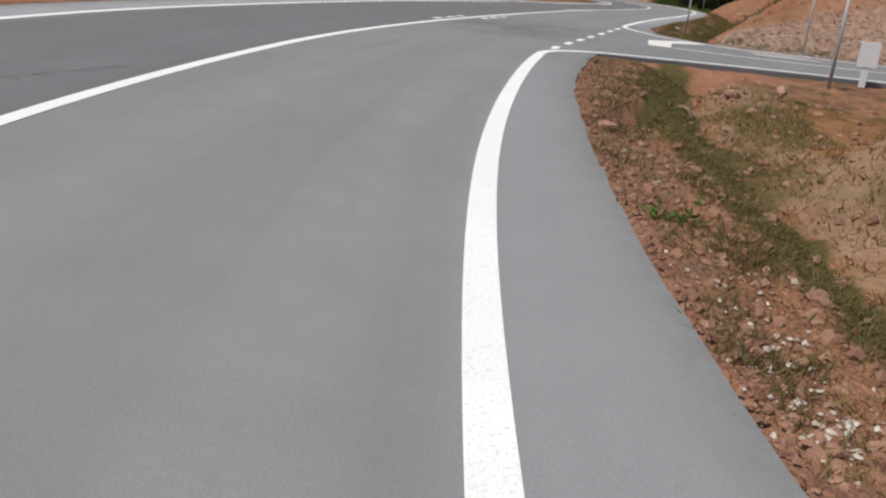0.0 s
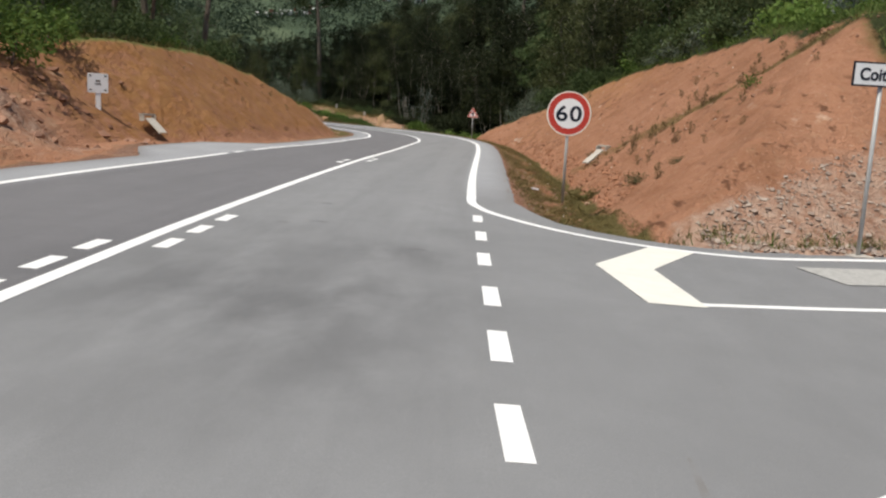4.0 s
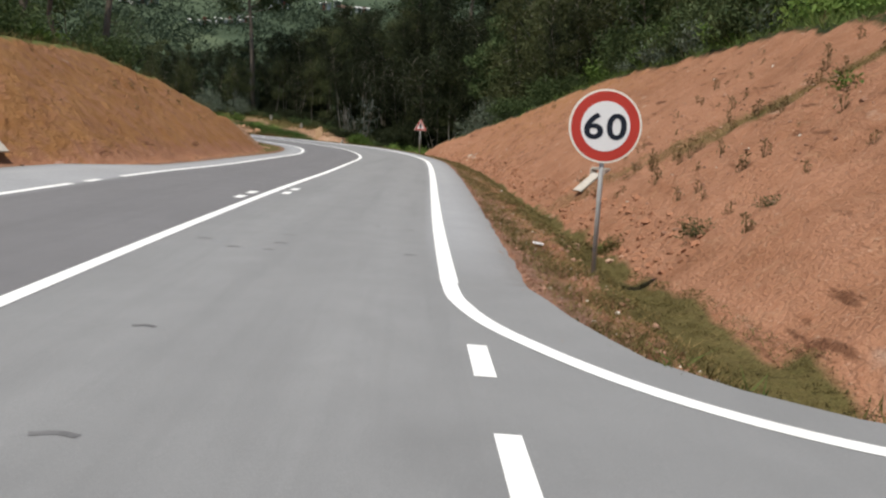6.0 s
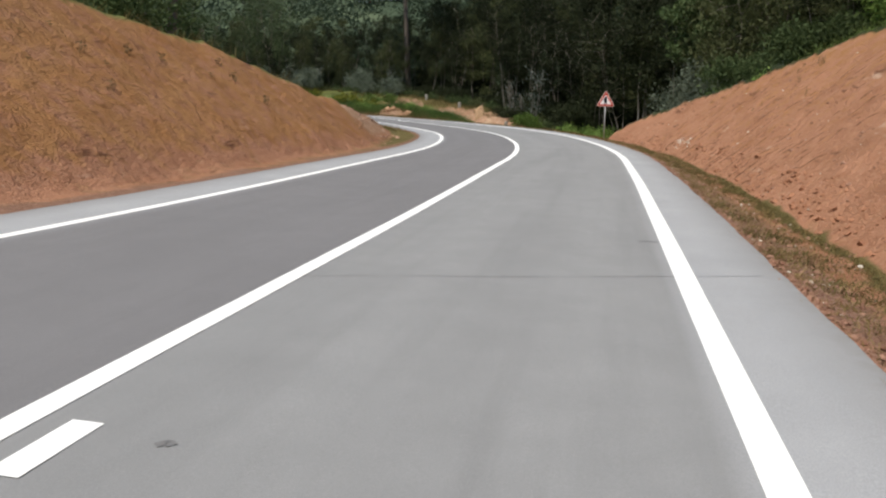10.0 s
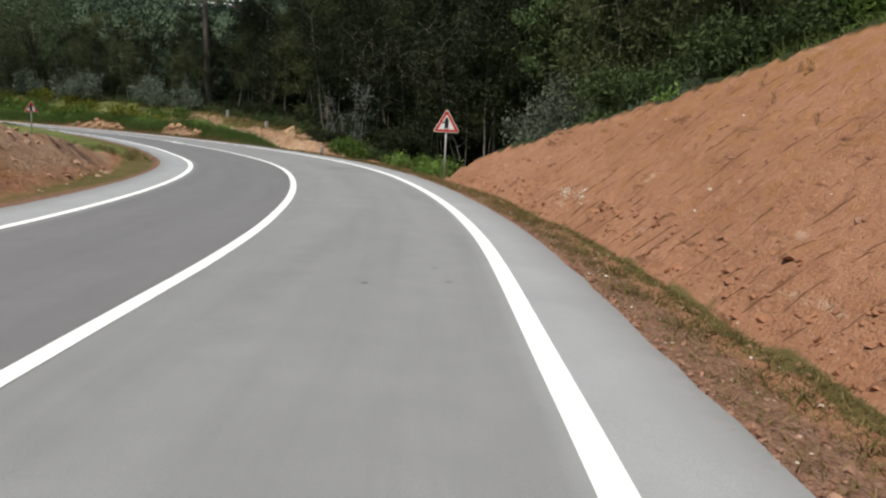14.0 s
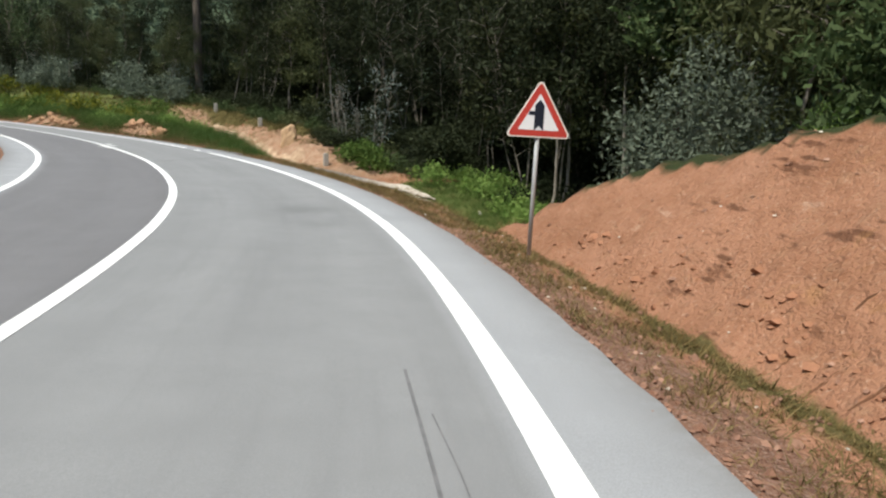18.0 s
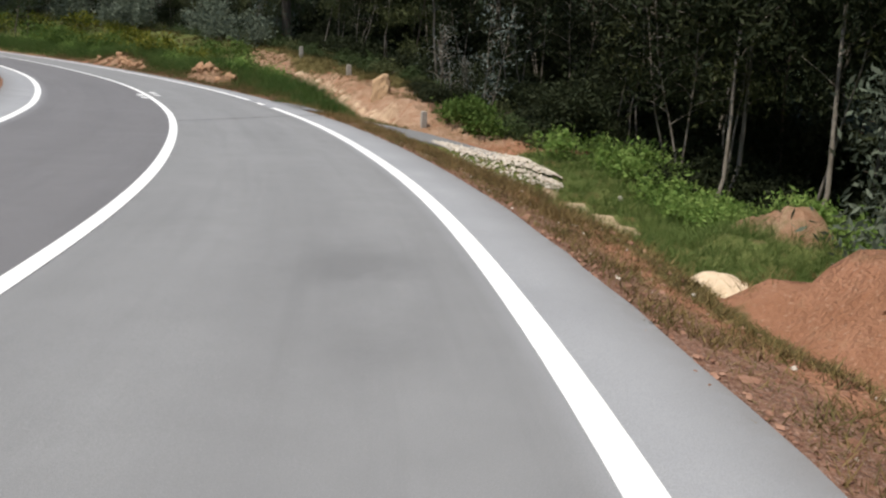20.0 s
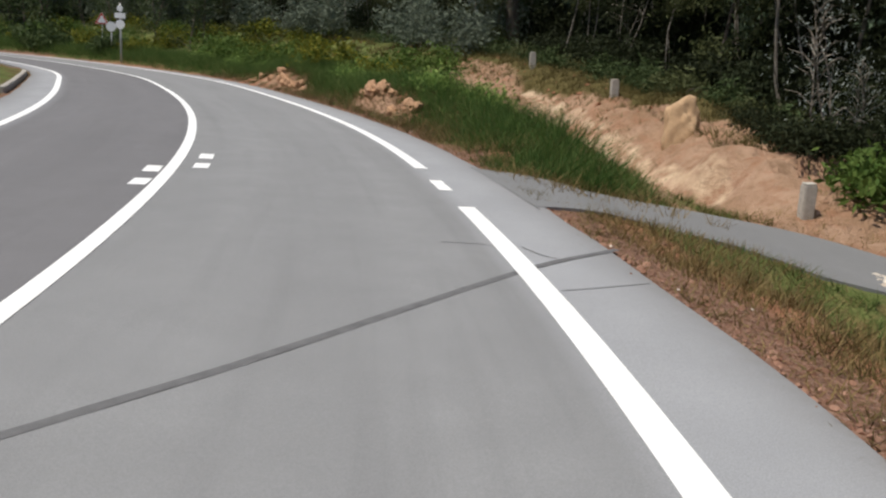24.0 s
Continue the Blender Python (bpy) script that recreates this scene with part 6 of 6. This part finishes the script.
place(shrub(45, 1.1, .8, LEAF_GREY, "grey-green shrub along the crest", size=.12), g2[3::4])
grey = shrub(46, 5.0, 1.9, LEAF_GREY, "tall grey-leaved shrub beside the cut slope", "grey_shrub", 150, .10, 70)
place(grey, [(3.7,62.2, 0, 1.4), (7.2,50.15, 80, .42)])
place(shrub(69, 2.6, 1.5, LEAF_GREEN, "large fresh green bush on the crest of the cut", "bush", 40, .17, 60), [(10.9, 44.4, 0, 1.25), (10.6, 34.4, 120, .7), (10.9, 30.5, 200, .8), (11.2, 26.0, 60, .6)])
scrub = [s for s in wood_spots(60, at_y(70), at_y(100), lambda yk: forest_edge(yk) - .9, 1.6, .7, 14, low)
         if min(math.hypot(s[0] - a, s[1] - b) for a, b in ((-14.6, 84.1), (-16.8, 85.2), (-21.5, 90.7), (-10.95, 77.4), (-15.2, 82.8), (-11.6, 76))) > .9]
place(shrub(54, .75, .6, LEAF_PINE, "low dark scrub on the edge of the clay bank", "scrub", 20, .11), scrub[0::2])
place(shrub(55, .6, .6, LEAF_BROWN, "brownish low scrub on the edge of the clay bank", "scrub", 20, .10), scrub[1::2])
far_right = wood_spots(80, at_y(98), LAST - 3, 5.2, 24, 1.7, 15, taken)
place(eucalypt(56, 11, 2, LEAF_EUC, "dark leafy tree behind the far bend", BARK_PINE, .06, 90, name="woodland_tree"), far_right)
edge = [(-13.3, 83.9), (-12.7, 82.9), (-12.1, 81.9), (-11.5, 80.9), (-10.9, 80.1), (-10.2, 79.4), (-12.2, 83.5), (-11.5, 82.4), (-10.9, 81.4), (-10.2, 80.5), (-9.5, 79.6)]
place(shrub(61, .9, .65, LEAF_SHADED, "dark bush on the brow of the clay bank", "scrub", 40, .10), [(x, y, 47 * i, .55 + .1 * (i % 5)) for i, (x, y) in enumerate(edge)])
place(shrub(62, .8, .8, LEAF_GREEN, "leafy green bramble at the foot of the clay bank", "bramble"), [(-9.9, 78.4, 0, 1.0), (-9.2, 78.0, 100, 1.2), (-8.5, 77.6, 200, 1.0), (-9.4, 79.0, 300, 1.1)])
place(eucalypt(63, 3.6, 3, LEAF_PALE_GLINT, "slim silvery eucalyptus saplings at the forest edge, leaf glints put into their colour", low=.15, cards=18, size=.055, name="young_eucalyptus"), [(-10.8, 81.8, 0, 1.05), (-10.4, 82.6, 90, .7)])
left_end = wood_spots(70, at_y(94), LAST - 3, -LEDGE - 24, -LEDGE - 4.5, 1.6, 18, taken)
place(eucalypt(64, 9.5, 2, LEAF_SHADED, "dark leafy tree beyond the far bend", BARK_PINE, .05, 90, name="woodland_tree"), left_end)
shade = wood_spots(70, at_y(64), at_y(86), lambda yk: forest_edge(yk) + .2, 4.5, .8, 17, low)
place(shrub(60, 1.3, .9, LEAF_SHADED, "bush on the forest floor, leaf colour darkened for the forest shade", "shade_bush", 46, .11), shade)
grey_far = wood_spots(28, at_y(82), at_y(112), 9.0, 13.0, 1.3, 16, low)
place(shrub(57, 2.6, 1.3, LEAF_GREY, "grey-green leafy bush at the forest edge", "grey_bush", 40, .15), grey_far)
hedge = wood_spots(30, at_y(100), LAST - 3, 2.6, 5.5, .8, 12, low)
place(shrub(53, 1.5, 1.1, LEAF_PINE, "dark clipped bush beyond the far bend", "hedge_bush", size=.2), hedge)
broom = wood_spots(64, at_y(84), at_y(116), 3.4, 8.5, .85, 8, [])
tufts = wood_spots(40, at_y(77), at_y(98), 2.9, 4.6, .6, 19, [])
place(shrub(65, .55, .5, LEAF_GREEN, "low green weeds in the tall grass of the mound", "weed_clump", 22, .08), tufts[0::2])
place(shrub(66, .6, .5, LEAF_BRAMBLE, "fresh light green weeds in the tall grass of the mound", "weed_clump", 18, .08), tufts[1::2])
place(shrub(47, 1.2, 1.0, LEAF_BROOM, "yellow-flowering broom on the bank", "broom"), broom[0::2])
place(shrub(48, 1.4, 1.1, LEAF_GREEN, "green bush on the roadside bank", "bush"), broom[1::2])
bank = wood_spots(40, at_y(-20), at_y(40), -LEDGE - 11, -LEDGE - 6.0, 1.2, 10, low)
place(shrub(49, 1.2, .9, LEAF_GREEN, "green bush on top of the clay bank", "bush"), bank[0::2])
place(shrub(50, 1.6, 1.0, LEAF_PINE, "dark bush on top of the clay bank", "bush"), bank[1::2])
place(shrub(51, 2.9, .75, LEAF_PALE_GLINT, "young silver-blue eucalyptus on the bank top", "young_eucalyptus", 60, .085, 46), [(10.34, 8.3, 0, 1.0)])
place(shrub(52, .30, .35, LEAF_GREEN, "tuft of fresh green weeds at the road's edge", "weed_clump", 16, .08, 14), [(5.86,-23.9, 0, .62), (3.6,6.3, 60, .6), (7.4,5.77, 60, .8)])

place(shrub(58, .8, .6, LEAF_GREEN, "green weedy bush on the crest of the bank", "bush"), [(10.6, 7.3, 0, .8), (11.3, 7.9, 80, 1.0), (9.7, 7.6, 150, .6), (12.2, 8.4, 220, 1.1), (9.3, 7.0, 300, .4)])
place(shrub(67, .5, .45, LEAF_BROWN, "olive-brown weedy bush on the clay bank", "bush", 22, .06, 26), [(4.5, 3.7, 30, .62), (5.2, 2.9, 150, .4)])
place(shrub(70, .34, .34, OLIVE, "olive tussock of weeds at the foot of the cut bank", "weed_clump", 40, .05, 22), [(3.45, 6.2, 0, 1.0), (3.75, 6.0, 90, .7), (3.15, 6.6, 200, .6)])
for i, (x, y, g) in enumerate(((2.95, 5.15, .07), (2.9, 4.75, .06), (3.4, 5.4, .07), (3.55, 5.2, .09), (3.7, 5.05, .06), (3.05, 5.5, .05))):
    rock("broken_stone", on_land(x, y, -.01), (g * .9, g * .7, g * .5), STONE_TAN, "broken pale stone at the foot of the clay bank", 90 + i, 2)
# thin dead stalks on the banks
def stalks(seed, tall):
    r = np.random.RandomState(seed)
    s = tagged(new("weed"), "thin brown dried weed on the clay bank", "weed", "weeds on the banks")
    wood = []
    for i in range(4):
        e = Vector((r.randn() * .06, r.randn() * .06, tall * (.5 + .5 * r.rand())))
        wood.append(tube([Vector((0, 0, -.05)), e * .6, e], [.008, .006, .002], 3))
    part("stalk", mesh_of("stalk", *join(wood), WEED), None, s)
    part("foliage", mesh_of("foliage", *leaves([Vector((0, 0, tall * q)) for q in (.2, .4, .6, .8)], [.05] * 4, 10, .04, r), WEED), None, s)
    return s


r1 = np.random.RandomState(15)
spots = []
for i in range(80):
    spots.append((4.2 + 6.0 * r1.rand(), 1.6 + 13 * r1.rand(), r1.rand() * 360, .6 + .8 * r1.rand()))
place(stalks(61, .36), [s for s in spots if s[1] > s[0] * .35 + .5])
spots = []
for i in range(26):
    u = r1.rand()
    spots.append((float(np.interp(u, [0, .45, 1], [4.8, 6.3, 9.0])) + .25 * r1.randn(), float(np.interp(u, [0, .45, 1], [11.6, 8.6, 5.5])) + .25 * r1.randn(), r1.rand() * 360, .6 + .8 * r1.rand()))
place(stalks(64, .28), spots)
spots = [(-10.6 - 3.2 * r1.rand(), 14 + 17 * r1.rand(), r1.rand() * 360, .6 + .8 * r1.rand()) for i in range(26)]
place(stalks(62, .28), spots)
spots = [(4.2 + 3.0 * r1.rand(), 36 + 8 * r1.rand(), r1.rand() * 360, .6 + .7 * r1.rand()) for i in range(8)]
place(stalks(63, .4), spots)

# small clay lips where the digger's bucket drew lines up the bank
# their dark colour draws the shade that such scored lines hold
v, f = [], []
for i in range(520):
    y = 27 + 17.5 * r1.rand()
    k = at_y(y)
    d = EW[k] + 2.1 + 4.6 * r1.rand() ** 1.6
    ln = .08 + .55 * r1.rand() ** 3
    o = RL[k, :2] + RN[k] * d
    way = RN[k] - RT[k] * (.12 + .1 * r1.rand())
    m = 5
    q = np.array([o + way * ln * j / m + r1.randn(2) * .012 for j in range(m + 1)])
    z = land(q[:, 0], q[:, 1])[0]
    wide, up = .006 + .008 * r1.rand(), .010 + .014 * r1.rand()
    for j in range(m + 1):
        t = math.sin(math.pi * (j + .3) / (m + .6)) * (.6 + .6 * r1.rand())
        a, b = q[j] - RT[k] * wide * 1.6, q[j] + RT[k] * wide * .4
        v += [(*a, z[j] - .02), (*q[j], z[j] + up * t), (*b, z[j] - .03)]
    n0 = len(v) - 3 * (m + 1)
    for j in range(m):
        c = n0 + 3 * j
        f += [(c, c + 3, c + 4, c + 1), (c + 1, c + 4, c + 5, c + 2)]
tagged(new("clay_ridges", mesh_of("clay_ridges", v, f, CLAY_SHADED)), "thin raised clay ridges scored up the cut bank, crack shade put into their dark colour", "clay", kind="stuff")

# ---- the far hillside: woodland, houses ----
n = 1900
a = np.radians(-85 + 165 * rnd.rand(n))
rad = np.where(rnd.rand(n) < .80, 104 + 118 * rnd.rand(n), 222 + 90 * rnd.rand(n))
wx, wy = -5 - np.sin(a) * rad, 30 + np.cos(a) * rad
wz = land(wx, wy, False)[0]
big = 2.0 + 2.6 * rnd.rand(n) + rad * .004
cent = np.column_stack([wx, wy, wz + big * .6])
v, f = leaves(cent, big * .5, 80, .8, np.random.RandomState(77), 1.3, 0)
tagged(new("far_woodland", mesh_of("far_woodland", v, f, LEAF_FAR_HAZE)), "dark woodland on the far hillside, some distance haze in its leaf colour", "woodland", kind="stuff")


n = 14000
a = np.radians(-50 + 85 * rnd.rand(n))
rad = 290 + 325 * rnd.rand(n) ** 1.15
wx, wy = -5 - np.sin(a) * rad, 30 + np.cos(a) * rad
r = np.random.RandomState(78)
bm = bmesh.new()
bmesh.ops.create_icosphere(bm, subdivisions=1, radius=1)
ball_v, ball_f = np.array([w.co[:] for w in bm.verts]), [tuple(w.index for w in q.verts) for q in bm.faces]
bm.free()
wz = land(wx, wy, False)[0] + .5
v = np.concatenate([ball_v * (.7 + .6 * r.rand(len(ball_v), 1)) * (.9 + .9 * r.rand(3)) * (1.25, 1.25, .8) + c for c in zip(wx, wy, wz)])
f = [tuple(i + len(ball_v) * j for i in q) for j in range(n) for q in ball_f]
tagged(new("ridge_woodland", mesh_of("ridge_woodland", v, f, LEAF_RIDGE_HAZE, smooth=True)), "dark woodland along the far ridge, distance haze tinted into its colour", "woodland", kind="stuff")


def house(at, turn, w, d, h, roof=True):
    s = tagged(new("house"), "white village house with a red tiled roof on the far hillside" if roof else "long low white building on the far hillside", "house", "village houses")
    part("wall", box(w, d, h, (0, 0, h / 2), .03), WALL_WHITE, s)
    bm = bmesh.new()
    k = .4
    pts = [(-w / 2 - k, -d / 2 - k, h), (w / 2 + k, -d / 2 - k, h), (w / 2 + k, d / 2 + k, h), (-w / 2 - k, d / 2 + k, h), (-w / 2 - k, 0, h + d * .28), (w / 2 + k, 0, h + d * .28)]
    q = [bm.verts.new(p) for p in pts]
    for c in ((0, 1, 5, 4), (2, 3, 4, 5), (0, 4, 3), (1, 2, 5), (3, 2, 1, 0)):
        bm.faces.new([q[i] for i in c])
    part("roof", bm, ROOF_RED if roof else WALL_WHITE, s)
    for i in range(max(2, int(w / 3))):
        x = -w / 2 + w * (i + .5) / max(2, int(w / 3))
        win = part("window", box(1.0, .08, 1.2, (x, -d / 2 - .02, h * .55), .01), SIGN_GREY, s)
        part("pane", box(.8, .04, 1.0, (x, -d / 2 - .07, h * .55)), GLASS_DARK, win)
    part("door", box(1.0, .08, 2.0, (w * .1, -d / 2 - .025, 1.0), .01), SIGN_DARK_RED, s)
    s.matrix_world = pose(*at, 0, 0, turn)


for deg, rr, w, dd, h, roof, turn in ((22.4,252,8,7,5,1,20),(21.5,248,10,7,4,1,35),(20.7,254,7,6,4,1,5),(23.6,258,9,5,3,0,12),(17.6,226,16,3,1.8,0,22),(15.9,232,15,3,1.9,0,20),(14.8,236,9,4,2.6,0,12),
                                       (12.9,262,7,6,6,1,10),(12.3,265,6,6,7,0,30),(9.4,268,6,5,4,0,-20),(8.6,275,5,5,4,0,15),(8.0,262,7,5,4,1,30),(6.9,266,9,5,3,0,20),(25.2,262,9,6,4,0,30)):
    x, y = .6 - math.sin(radians(deg)) * rr, -4 + math.cos(radians(deg)) * rr
    w, dd, h = w * .44, dd * .44, h * .52
    house((x, y, float(land(np.array([x]), np.array([y]), False)[0][0]) + .3), turn, w, dd, h, bool(roof))

# weeds along the foot of the bank beside the side road
q = np.column_stack([2.2 + 9 * rnd.rand(6000), -6 + 10 * rnd.rand(6000)])
sf = side_d(q[:, 0], q[:, 1])[1]
kn, dn = near_road(q[:, 0], q[:, 1])
q = q[(sf > .72) & (sf < 1.35) & (dn > EW[kn] + .45)]
z = land(q[:, 0], q[:, 1])[0]
q = np.column_stack([q, z])
blades("corner_weeds", q[0::2], np.full(len(q[0::2]), .12), .010, OLIVE, "olive weeds at the foot of the bank", 5, .7)
blades("corner_grass", q[1::4], np.full(len(q[1::4]), .15), .010, GRASS, "green grass at the foot of the bank", 5, .7)
